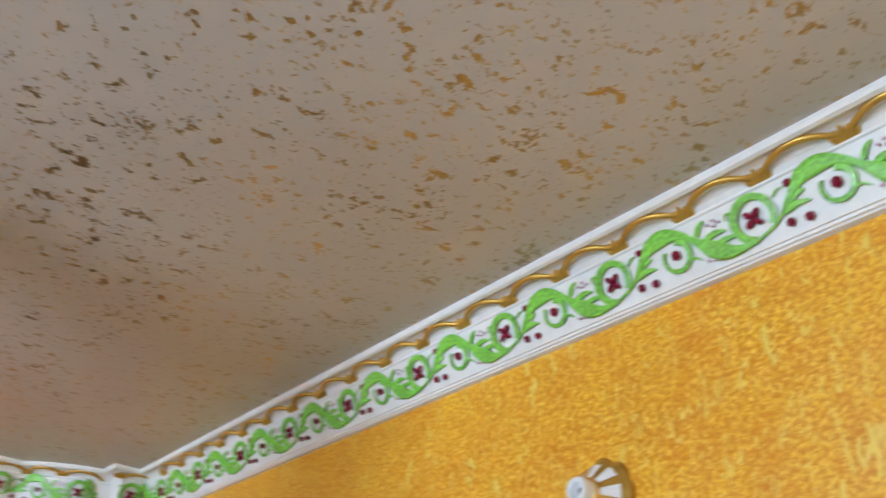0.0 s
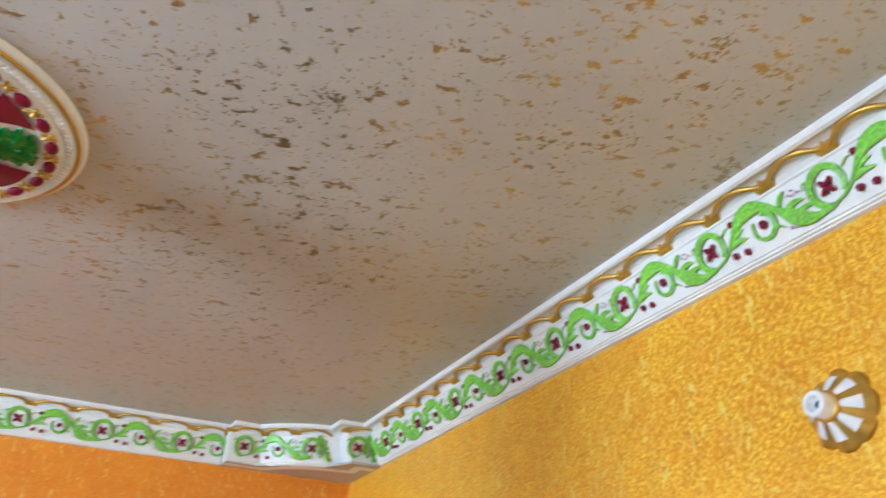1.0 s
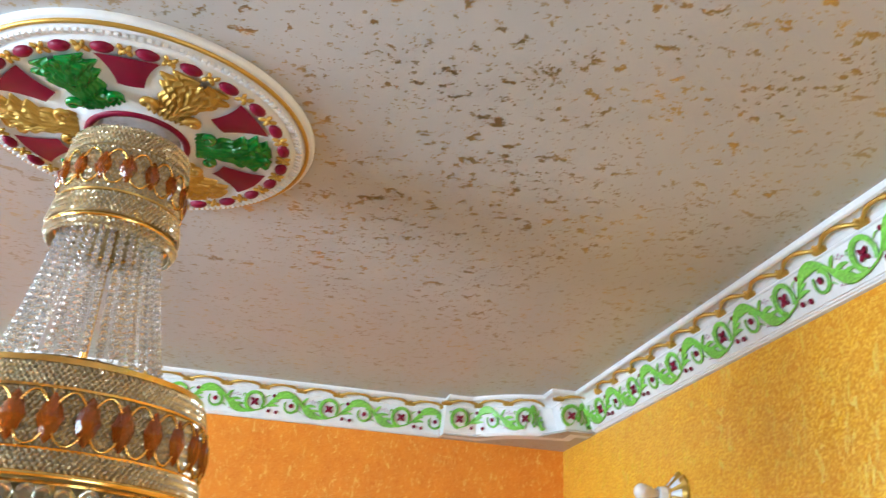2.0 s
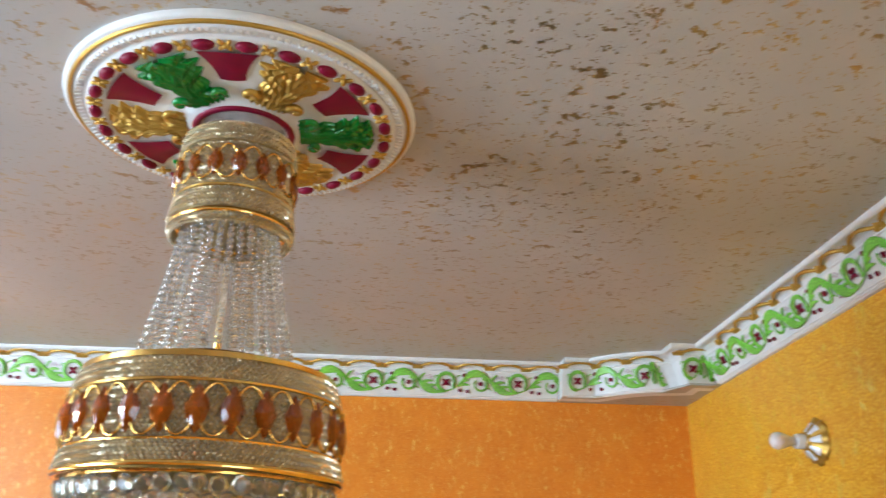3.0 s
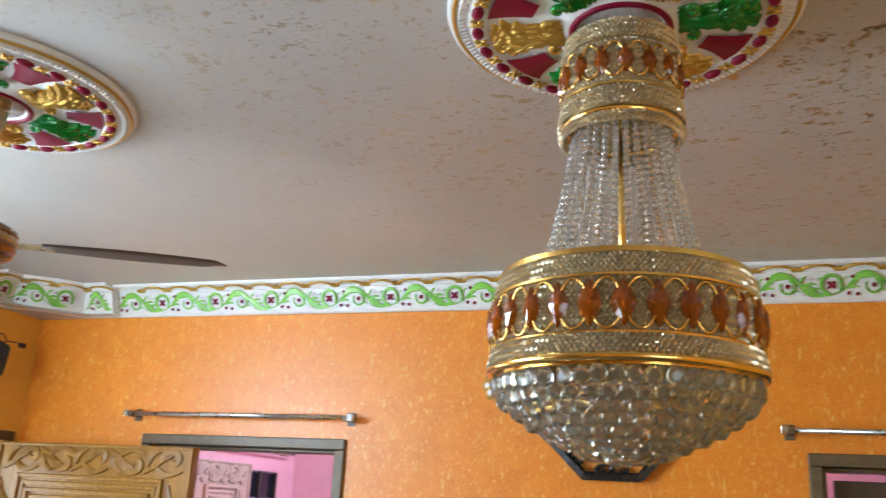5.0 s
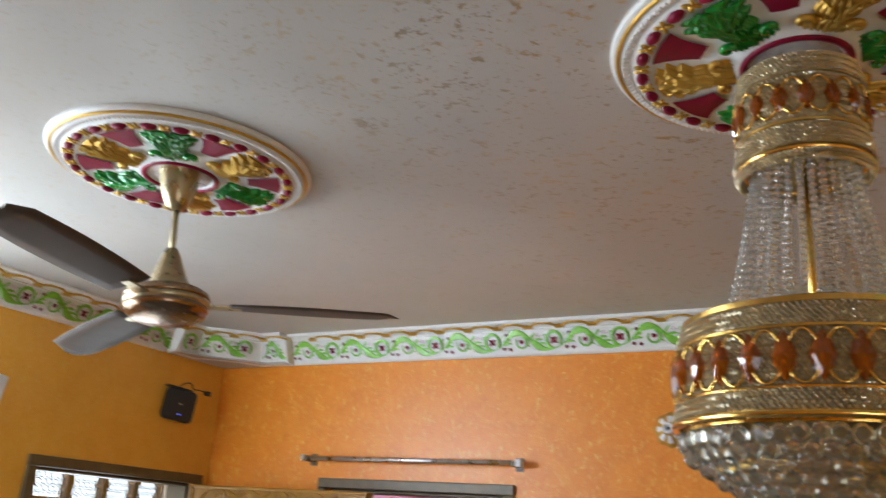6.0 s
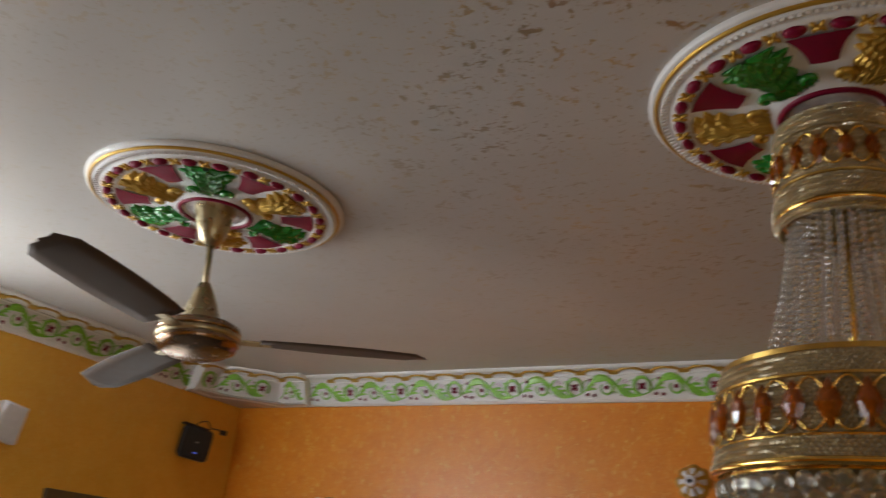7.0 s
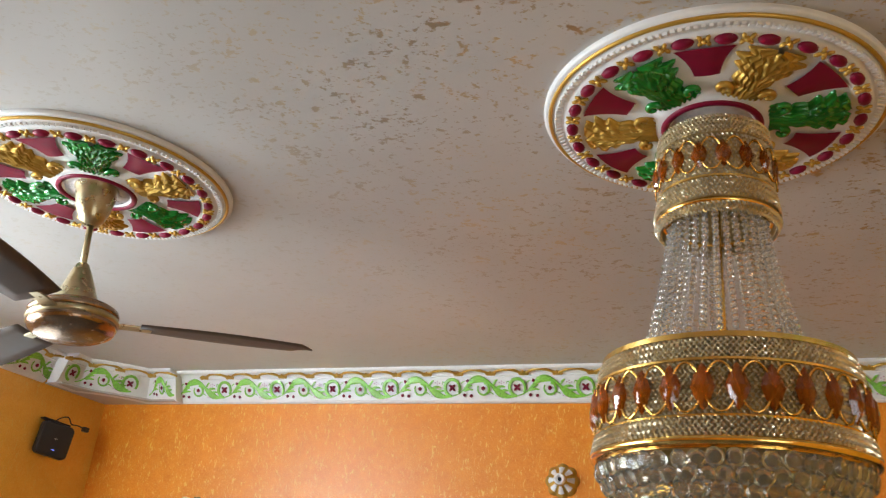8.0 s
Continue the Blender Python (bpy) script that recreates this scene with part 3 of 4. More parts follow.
def ceiling_rose(where, shift, size, label):
    t = thing("ceiling_rose", (*where, H), label, "ceiling rose", "ceiling roses")
    t.scale = (size, size, 1)
    prof = [(0.3345, 0.0), (0.3350, -0.005), (0.3330, -0.010), (0.3290, -0.0125), (0.3260, -0.0120), (0.3245, -0.0140), (0.3185, -0.0160), (0.3155, -0.0150), (0.3130, -0.0175), (0.2985, -0.0215),
            (0.2950, -0.0205), (0.2915, -0.0245), (0.2770, -0.0265), (0.2620, -0.0260), (0.2550, -0.0215), (0.165, -0.0215), (0.126, -0.024), (0.111, -0.031), (0.104, -0.035), (0.082, -0.035), (0.077, -0.029), (0.0, -0.029)]
    if not ROSE:
        ROSE["base"] = part("base", lathe(prof, 128), PLASTER, t, smooth=True)
        ROSE["ring"] = part("gilt_ring", tube([(0.3215 * math.cos(a), 0.3215 * math.sin(a), -0.0145) for a in np.linspace(0, math.tau, 129)[:-1]], 0.0045, 8, True), GOLD, t, "gilt ring", True)
        bm = bmesh.new()
        for k in range(150):
            a = k * math.tau / 150
            box(bm, (-0.0060, -0.0036, -0.003), (0.0060, 0.0036, 0.003), pose(0.3055 * math.cos(a), 0.3055 * math.sin(a), -0.0215, 0, -16, math.degrees(a) + 180))
        ROSE["teeth"] = part("bead_moulding", bm, PLASTER, t)
        ROSE["teeth"]["kind"] = "stuff"
        ROSE["centre"] = part("ruby_ring", lathe([(0.0985, -0.033), (0.0985, -0.0385), (0.092, -0.041), (0.085, -0.0385), (0.085, -0.033)], 64), RUBY, t, "dark red ring", True)
        ROSE["disc"] = part("centre_disc", lathe([(0.0, -0.026), (0.080, -0.026), (0.080, -0.031), (0.06, -0.033), (0.0, -0.034)], 48), plain("veined_marble", (0.50, 0.45, 0.43), 0.3, 0, 0.35, 35, 0.05), t, "grey-veined marble disc", True)
        ROSE["ruby"] = part("ruby_oval", gem_oval(0.0205, 0.0125, 0.0095), RUBY, t, smooth=True)
        ROSE["bow"] = part("gilt_bow", bow_mesh(), GOLD, t, smooth=True)
        ROSE["green_leaf"] = part("green_leaf", acanthus(0.146, 0.070), DEEP_GREEN, t, "glossy green acanthus leaf", True)
        ROSE["gold_leaf"] = part("gilt_leaf", acanthus(0.146, 0.070), GOLD, t, "gilt acanthus leaf", True)
        ROSE["field"] = part("ruby_field", field_mesh(), RUBY, t, smooth=True)
        first = True
    else:
        first = False

    def lay(key, m):
        nonlocal used
        if first and key not in used:
            used.add(key)
            ROSE[key].matrix_basis = m
            return
        o = again(ROSE[key], m, t)
        if "label" in ROSE[key]:
            o["label"] = ROSE[key]["label"]
        if "kind" in ROSE[key]:
            o["kind"] = ROSE[key]["kind"]

    used = set()
    for key in ("base", "ring", "teeth", "centre", "disc"):
        lay(key, Matrix())
    for k in range(24):
        a = k * 15 + 7.5 + shift
        lay("ruby", Matrix.Rotation(radians(a), 4, "Z") @ pose(0.2766, 0, -0.0275))
        lay("bow", Matrix.Rotation(radians(a + 7.5), 4, "Z") @ pose(0.2760, 0, -0.0285))
    for k in range(6):
        lay("green_leaf" if k % 2 == 0 else "gold_leaf", Matrix.Rotation(radians(k * 60 + shift), 4, "Z") @ pose(0.108, 0, -0.022))
        lay("field", Matrix.Rotation(radians(k * 60 + 30 + shift), 4, "Z") @ pose(0, 0, -0.022))
    return t


ceiling_rose(ROSE_1, 1, 1.0, "white plaster ceiling rose with coloured leaves above the chandelier")
ceiling_rose(ROSE_2, 67.5, 1.03, "white plaster ceiling rose with coloured leaves above the fan")


# ---- chandelier ----
def on_drum(theta, r, z):
    return (r * math.cos(theta), r * math.sin(theta), z)



def slanted_rows(r0, r1, z0, z1, count, rows, size):
    """A band of bead strings that lean, each bead a small facetted barrel."""
    verts, faces = [], []
    octa = [(1, 0, 0), (0, 1, 0), (-1, 0, 0), (0, -1, 0), (0, 0, 1), (0, 0, -1)]
    tris = [(0, 1, 4), (1, 2, 4), (2, 3, 4), (3, 0, 4), (1, 0, 5), (2, 1, 5), (3, 2, 5), (0, 3, 5)]
    grain = random.Random(7)
    for j in range(rows):
        f = (j + 0.5) / rows
        r, z = r0 + (r1 - r0) * f, z0 + (z1 - z0) * f
        for k in range(count):
            a = (k + 0.5 * (j % 2)) * math.tau / count
            m = Matrix.Translation(on_drum(a, r, z)) @ Matrix.Rotation(a, 4, "Z") @ Matrix.Rotation((0.75 if j % 2 else -0.75) + grain.uniform(-0.12, 0.12), 4, "X") @ Matrix.Rotation(grain.uniform(-0.2, 0.2), 4, "Z") @ Matrix.Diagonal((size * 0.95, size * 1.25, size * 0.72, 1))
            n = len(verts)
            verts += [m @ Vector(p) for p in octa]
            faces += [tuple(n + i for i in t) for t in tris]
    me = bpy.data.meshes.new("beads")
    me.from_pydata(verts, [], faces)
    bm = bmesh.new()
    bm.from_mesh(me)
    bpy.data.meshes.remove(me)
    return bm


def gem_mesh(high, wide, deep):
    """A pointed oval stone with facets, standing in the y-z plane and facing +x."""
    bm = bmesh.new()
    n = 12
    rim, mid = [], []
    for k in range(n):
        a = k * math.tau / n
        z = math.sin(a)
        y = math.cos(a) * (1 - abs(z) ** 1.3 * 0.62)
        rim.append(bm.verts.new((0, y * wide, z * high)))
        mid.append(bm.verts.new((deep * 0.75, y * wide * 0.6, z * high * 0.6)))
    top, low = bm.verts.new((deep, 0, 0)), bm.verts.new((-deep * 0.5, 0, 0))
    for k in range(n):
        q = (k + 1) % n
        bm.faces.new((rim[k], rim[q], mid[q], mid[k]))
        bm.faces.new((mid[k], mid[q], top))
        bm.faces.new((rim[q], rim[k], low))
    return bm


def crystal_disc(r, thick):
    """A cut crystal pendant, facing +x."""
    bm = bmesh.new()
    rings = []
    for x, f in ((-thick, 0.55), (-thick * 0.2, 1.0), (thick * 0.2, 1.0), (thick, 0.55)):
        rings.append([bm.verts.new((x, r * f * math.cos((k + 0.5) * math.tau / 12), r * f * math.sin((k + 0.5) * math.tau / 12))) for k in range(12)])
    for a, b in zip(rings, rings[1:]):
        for k in range(12):
            bm.faces.new((a[k], a[(k + 1) % 12], b[(k + 1) % 12], b[k]))
    bm.faces.new(rings[0])
    bm.faces.new(rings[-1])
    return bm


chandelier = thing("chandelier", (*LAMP, H - 0.028), "gilt chandelier with clear crystal strings and rows of amber stones", "chandelier")
chandelier.scale = (0.955, 0.955, 1)
CZ = H - 0.028      # heights below are measured from the floor


def cz(z):
    return z - CZ


part("ceiling_plate", lathe([(0.0, 0.0), (0.014, 0.0), (0.014, -0.010), (0.009, -0.02), (0.0, -0.02)], 24), BRIGHT_GOLD, chandelier, smooth=True)
part("stem", tube([(0, 0, -0.01), (0, 0, cz(2.10))], 0.007, 12), BRIGHT_GOLD, chandelier, "gold tube", True)
part("inner_frame", lathe([(0.102, cz(2.758)), (0.105, cz(2.758)), (0.108, cz(2.735)), (0.108, cz(2.565)), (0.104, cz(2.565)), (0.102, cz(2.758))], 64), BACKING, chandelier, "brass collar darkened as shade in the gaps between the beads", True)


def gilt_band(name, r, z0, z1, out=0.004):
    return part(name, lathe([(r, z0), (r + out, z0), (r + out, z1), (r, z1), (r, z0)], 96), BRIGHT_GOLD, chandelier, smooth=False)


def wave_rope(r, z, amp, waves, phase, size):
    pts = []
    n = waves * 72
    for k in range(n):
        a = k * math.tau / n
        s = math.sin(waves * a + phase)
        pts.append(on_drum(a, r, z + amp * math.copysign(abs(s) ** 0.62, s)))
    return tube(pts, [size * (1.5 if k % 2 else 0.65) for k in range(n)], 5, True)


def beaded_band(name, r0, r1, z0, z1, count, rows, size):
    o = part(name, slanted_rows(r0, r1, z0, z1, count, rows, size), BEAD, chandelier)
    o["kind"] = "stuff"
    return o


# collar
beaded_band("bead_band", 0.106, 0.112, cz(2.762), cz(2.722), 84, 6, 0.0050)
beaded_band("bead_band", 0.1095, 0.1095, cz(2.720), cz(2.632), 74, 12, 0.0050)
beaded_band("bead_band", 0.112, 0.118, cz(2.628), cz(2.588), 80, 6, 0.0050)
beaded_band("bead_band", 0.118, 0.110, cz(2.577), cz(2.560), 80, 3, 0.0050)
gilt_band("gilt_hoop", 0.108, cz(2.634), cz(2.630))
part("flange", lathe([(0.112, cz(2.588)), (0.1165, cz(2.584)), (0.1165, cz(2.580)), (0.112, cz(2.577)), (0.09, cz(2.575)), (0.09, cz(2.582)), (0.112, cz(2.588))], 64), BRIGHT_GOLD, chandelier, smooth=True)
for ph in (math.pi / 2, 1.5 * math.pi):
    part("gilt_rope", wave_rope(0.1150, cz(2.676), 0.033, 8, ph, 0.0020), BRIGHT_GOLD, chandelier, smooth=True)
stone = part("amber_stone", gem_mesh(0.0290, 0.0160, 0.009), TOPAZ, chandelier, "cut amber stone")
for k in range(16):
    a = (k + 0.5) * math.tau / 16
    m = pose(*on_drum(a, 0.113, cz(2.676)), 0, 0, math.degrees(a))
    if k:
        again(stone, m)
    else:
        stone.matrix_basis = m

# strings of crystal from the collar to the drum
def string_mesh():
    n, path, rad = 19, [], []
    for k in range(n):
        for off, r in ((-0.46, 0.0008), (-0.38, 0.0044), (-0.17, 0.0070), (0.17, 0.0070), (0.38, 0.0044), (0.46, 0.0008)):
            f = (k + 0.5 + off) / n
            path.append((0.090 + 0.047 * f ** 1.35, 0, cz(2.570) + (2.332 - 2.570) * f))
            rad.append(r)
    return tube(path, rad, 6)


string = part("crystal_string", string_mesh(), CRYSTAL, chandelier, "string of clear cut beads")
for k in range(1, 32):
    again(string, Matrix.Rotation(k * math.tau / 32, 4, "Z") @ pose(0, 0, 0.0045 * (k % 2)))

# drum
part("drum_wall", lathe([(0.214, cz(2.2953)), (0.219, cz(2.2953)), (0.224, cz(2.2669)), (0.225, cz(2.1724)), (0.226, cz(2.1393)), (0.221, cz(2.1393)), (0.216, cz(2.2669)), (0.214, cz(2.2953))], 128), BACKING, chandelier, "brass drum darkened as shade in the gaps between the beads", True)
part("drum_top", lathe([(0.10, cz(2.3255)), (0.138, cz(2.3274)), (0.142, cz(2.3236)), (0.18, cz(2.3123)), (0.216, cz(2.3009)), (0.216, cz(2.2953)), (0.10, cz(2.3179))], 96), BRIGHT_GOLD, chandelier, smooth=True)
gilt_band("gilt_hoop", 0.214, cz(2.3038), cz(2.2953), 0.007)
beaded_band("bead_band", 0.221, 0.229, cz(2.2934), cz(2.2594), 150, 6, 0.0050)
beaded_band("bead_band", 0.2285, 0.2285, cz(2.2556), cz(2.1743), 150, 13, 0.0048)
beaded_band("bead_band", 0.231, 0.238, cz(2.1705), cz(2.1403), 150, 5, 0.0050)
gilt_band("gilt_hoop", 0.228, cz(2.2598), cz(2.2561))
gilt_band("gilt_hoop", 0.228, cz(2.1734), cz(2.1696))
part("gilt_flange", lathe([(0.228, cz(2.1403)), (0.240, cz(2.1403)), (0.242, cz(2.1356)), (0.240, cz(2.1299)), (0.224, cz(2.1271)), (0.224, cz(2.1403))], 128), BRIGHT_GOLD, chandelier, smooth=True)
for ph in (math.pi / 2, 1.5 * math.pi):
    part("gilt_rope", wave_rope(0.2340, cz(2.2140), 0.038, 14, ph, 0.0022), BRIGHT_GOLD, chandelier, smooth=True)
stone = part("amber_stone", gem_mesh(0.0365, 0.0195, 0.011), TOPAZ, chandelier, "cut amber stone")
for k in range(28):
    a = (k + 0.5) * math.tau / 28
    m = pose(*on_drum(a, 0.2335, cz(2.2140)), 0, 0, math.degrees(a))
    if k:
        again(stone, m)
    else:
        stone.matrix_basis = m

# bowl of overlapping pendants
for r, z in ((0.222, 2.127), (0.205, 2.100), (0.172, 2.074), (0.135, 2.050), (0.095, 2.030), (0.055, 2.014), (0.02, 2.008)):
    part("bowl_hoop", tube([on_drum(a, r, cz(z)) for a in np.linspace(0, math.tau, 49)[:-1]], 0.0022, 6, True), BRIGHT_GOLD, chandelier, "thin gold hoop", True)
pend = part("pendant", crystal_disc(0.0150, 0.0065), PENDANT, chandelier, "clear cut crystal pendant")
rnd = random.Random(4)
used_first = False
for r, z, n, lean in ((0.226, 2.110, 50, 12), (0.214, 2.088, 48, 28), (0.190, 2.070, 42, 34), (0.165, 2.053, 37, 38), (0.137, 2.038, 31, 44), (0.108, 2.024, 24, 52), (0.078, 2.012, 15, 60), (0.048, 2.004, 9, 70), (0.018, 1.999, 4, 80)):
    for k in range(n):
        a = (k + rnd.uniform(-0.12, 0.12) + 0.5 * (n % 2)) * math.tau / n
        m = pose(*on_drum(a, r, cz(z) + rnd.uniform(-0.002, 0.002)), 0, 0, math.degrees(a)) @ pose(0, 0, 0, rnd.uniform(-12, 12), lean + rnd.uniform(-7, 7), rnd.uniform(-10, 10))
        if used_first:
            again(pend, m)
        else:
            pend.matrix_basis = m
            used_first = True


# ---- ceiling fan ----
fan = thing("ceiling_fan", (-2.362, -1.842, H - 0.029), "antique brass three-bladed ceiling fan hanging from a ceiling rose", "ceiling fan", turn=(-0.5, -6.0, 0))
fan.scale = (0.963, 0.963, 0.963)
part("canopy", lathe([(0.0, 0.0), (0.056, 0.0), (0.058, -0.006), (0.054, -0.012), (0.052, -0.03), (0.042, -0.075), (0.030, -0.105), (0.018, -0.118), (0.010, -0.12)], 48), BRASS, fan, smooth=True)
part("down_rod", tube([(0, 0, -0.11), (0, 0, -0.27)], 0.0085, 16), BRASS, fan, smooth=True)
part("coupling_cover", lathe([(0.010, -0.228), (0.016, -0.232), (0.026, -0.255), (0.040, -0.295), (0.050, -0.325), (0.054, -0.335), (0.057, -0.345), (0.0, -0.345)], 48), BRASS, fan, smooth=True)
part("motor_top", lathe([(0.0, -0.340), (0.060, -0.343), (0.095, -0.352), (0.106, -0.360), (0.109, -0.370), (0.106, -0.378), (0.0, -0.378)], 64), COPPER, fan, "rose-copper motor cover", True)
part("motor_rim", lathe([(0.100, -0.376), (0.108, -0.378), (0.110, -0.386), (0.106, -0.394), (0.098, -0.396)], 64), BRASS, fan, smooth=True)
part("motor_bowl", lathe([(0.104, -0.392), (0.108, -0.400), (0.100, -0.414), (0.080, -0.425), (0.0, -0.431)], 64), COPPER, fan, "polished rose-copper bottom cover", True)


def blade_mesh():
    bm = bmesh.new()
    rows = []
    for k in range(13):
        f = k / 12
        x = 0.16 + 0.45 * f
        w = 0.050 + 0.018 * math.sin(math.pi * min(1, f * 0.8 + 0.1)) - (0.03 if k == 12 else 0)
        rows.append([bm.verts.new((x + (0.008 if abs(v) < 0.5 and k == 12 else 0), v * w, v * 0.010 - 0.003 * (1 - v * v) + dz)) for dz in (0.0, 0.002) for v in (-1, -0.5, 0, 0.5, 1)])
    for a, b in zip(rows, rows[1:]):
        for k in range(4):
            bm.faces.new((a[k], b[k], b[k + 1], a[k + 1]))
            bm.faces.new((a[k + 5], a[k + 6], b[k + 6], b[k + 5]))
        bm.faces.new((a[0], a[5], b[5], b[0]))
        bm.faces.new((a[4], b[4], b[9], a[9]))
    for row in (rows[0], rows[-1]):
        bm.faces.new([row[i] for i in (0, 1, 2, 3, 4, 9, 8, 7, 6, 5)])
    return bm


BLADE_PAINT = plain("bronze_blade_paint", (0.085, 0.06, 0.045), 0.55, 0.0, 0.2, 30, 0.05)
blade = None
for a in (44, 164, 284):
    m = Matrix.Rotation(radians(a), 4, "Z") @ pose(0, 0, -0.384)
    if blade is None:
        blade = part("blade", blade_mesh(), BLADE_PAINT, fan, "bronze-brown metal blade", True)
        arm = part("blade_arm", boxes(((0.09, -0.018, -0.004), (0.19, 0.018, 0.001))), BRASS, blade, "brass blade arm", bevel=0.002)
        blade.matrix_basis = m
    else:
        b = again(blade, m)
        b["label"] = "bronze-brown metal blade"
        again(arm, Matrix(), b)["label"] = "brass blade arm"


# ---- wall lamps ----
def wall_lamp(where, turn, bulb, label):
    """A flower-shaped lamp holder whose back lies in the wall; faces -y before the turn."""
    t = thing("wall_lamp", where, label, "wall lamp", "wall lamps", turn=(0, 0, turn))
    tip = pose(0, 0, 0, 90)

    def put(name, bm, material, text="", smooth=True):
        bmesh.ops.transform(bm, matrix=tip @ Matrix.Diagonal((0.83, 0.83, 0.74, 1)), verts=bm.verts)
        return part(name, bm, material, t, text, smooth)

    bm = bmesh.new()
    n = 64
    rings = []
    for r, z in ((0.018, 0.052), (0.03, 0.046), (0.045, 0.034), (0.062, 0.020), (0.074, 0.008), (0.080, 0.002), (0.070, 0.0)):
        rings.append([])
        for k in range(n):
            a = k * math.tau / n
            f = 1 + 0.055 * (r / 0.078) ** 2 * (abs(math.cos(4 * a)) * 1.6 - 0.8)
            rings[-1].append(bm.verts.new((r * f * math.cos(a), r * f * math.sin(a), z + 0.004 * (r / 0.078) * math.cos(8 * a))))
    for a, b in zip(rings, rings[1:]):
        for k in range(n):
            bm.faces.new((a[k], a[(k + 1) % n], b[(k + 1) % n], b[k]))
    bm.faces.new(rings[-1])
    bm.faces.new(rings[0])
    put("gilt_plate", bm, GOLD, "gilt scalloped plate")
    for k in range(8):
        bm = bmesh.new()
        rows = []
        for i in range(6):
            f = i / 5
            r, z = 0.028 + 0.034 * f, 0.052 - 0.030 * f
            half = 0.006 + 0.0085 * f
            rows.append([bm.verts.new((r + 0.003 * (1 - abs(v)), v * half, z + 0.003 * (1 - v * v))) for v in (-1, -0.5, 0, 0.5, 1)])
        for a, b in zip(rows, rows[1:]):
            for j in range(4):
                bm.faces.new((a[j], a[j + 1], b[j + 1], b[j]))
        bmesh.ops.transform(bm, matrix=Matrix.Rotation(k * math.tau / 8, 4, "Z"), verts=bm.verts)
        put("petal", bm, WHITE_GLAZE, "white glazed petal")
    put("collar", lathe([(0.030, 0.046), (0.032, 0.054), (0.029, 0.060), (0.024, 0.060)], 40), GOLD, "gilt collar")
    put("socket", lathe([(0.026, 0.056), (0.026, 0.090), (0.024, 0.094), (0.016, 0.094), (0.0145, 0.090), (0.0145, 0.070), (0.0, 0.070)], 40), WHITE_GLAZE, "white socket")
    if bulb:
        put("bulb", lathe([(0.013, 0.080), (0.014, 0.100), (0.018, 0.115), (0.023, 0.130), (0.0295, 0.150), (0.0305, 0.162), (0.028, 0.176), (0.020, 0.187), (0.010, 0.192), (0.0, 0.1935)], 40), BULB, "unlit opal bulb")
    else:
        put("contact", lathe([(0.0, 0.074), (0.009, 0.074), (0.009, 0.071), (0.0, 0.071)], 20), BLACK, "dark socket contact")
    return t


wall_lamp((XR, -2.40, 2.392), -90, False, "white and gilt flower-shaped lamp holder without a bulb, yellow wall")
wall_lamp((XR, -0.935, 2.392), -90, True, "white and gilt flower-shaped wall lamp with an unlit opal bulb")
wall_lamp((-1.548, YB, 2.387), 0, False, "white and gilt flower-shaped lamp holder without a bulb, orange wall")
wall_lamp((XL, -1.375, 2.372), 90, False, "white and gilt flower-shaped lamp holder beside a white box")


# ---- window in the left wall, out of sight ----
sw = thing("window_3", (XL, -2.65, 0.85), "wooden window with clear panes in the golden wall", "window", kind="structure")
for y in (-0.875, 0.0, 0.875):
    part("window_frame", boxes(((-0.155, y - 0.025, 0.0), (-0.125, y + 0.025, 1.77))), TEAK, sw, bevel=0.003)
for z in (0.025, 1.2, 1.745):
    part("window_frame", boxes(((-0.155, -0.85, z - 0.025), (-0.125, 0.85, z + 0.025))), TEAK, sw, bevel=0.003)
part("window_sill", boxes(((-0.06, -0.92, -0.035), (0.05, 0.92, -0.002))), TEAK, sw, bevel=0.004)

# ---- white box and router on the left wall ----
bx = thing("junction_box", (XL, -1.240, 2.360), "tilted white plastic box on the golden wall beside a lamp holder", "box", turn=(-8, 0, 0))
part("body", boxes(((0.0, -0.055, -0.075), (0.045, 0.055, 0.075))), WHITE_PLASTIC, bx, bevel=0.006)
part("cover", boxes(((0.045, -0.049, -0.069), (0.050, 0.049, 0.069))), WHITE_PLASTIC, bx, bevel=0.003)
part("bracket", boxes(((0.004, -0.085, -0.02), (0.03, -0.054, 0.02))), BLACK, bx, "dark bracket", bevel=0.003)

router = thing("router", (XL + 0.03, -0.25, 2.457), "black rounded square router hung on the golden wall with loose cables", "router", turn=(-6, 0, -18))
router.scale = (0.9, 0.86, 0.86)
bm = bmesh.new()
outline = []
for cy, cz_, a0 in ((0.065, 0.062, 0), (-0.065, 0.062, 90), (-0.065, -0.062, 180), (0.065, -0.062, 270)):
    for k in range(7):
        a = radians(a0 + 15 * k)
        outline.append((cy + 0.028 * math.cos(a), cz_ + 0.028 * math.sin(a)))
layers = []
for x, f in ((0.0, 0.94), (0.006, 1.0), (0.030, 1.0), (0.037, 0.95), (0.039, 0.88)):
    layers.append([bm.verts.new((x, y * f, z * f)) for y, z in outline])
for a, b in zip(layers, layers[1:]):
    for k in range(len(outline)):
        bm.faces.new((a[k], a[(k + 1) % len(outline)], b[(k + 1) % len(outline)], b[k]))
bm.faces.new(layers[0])
bm.faces.new(layers[-1])
part("case", bm, BLACK, router)
part("led", boxes(((0.0385, -0.006, -0.056), (0.0400, 0.010, -0.052))), BLUE_LED, router, "blue light")
part("badge", boxes(((0.0385, -0.010, 0.004), (0.0398, 0.010, 0.0065)), ((0.0385, -0.004, 0.0), (0.0398, -0.001, 0.011))), STEEL, router, "small grey badge")
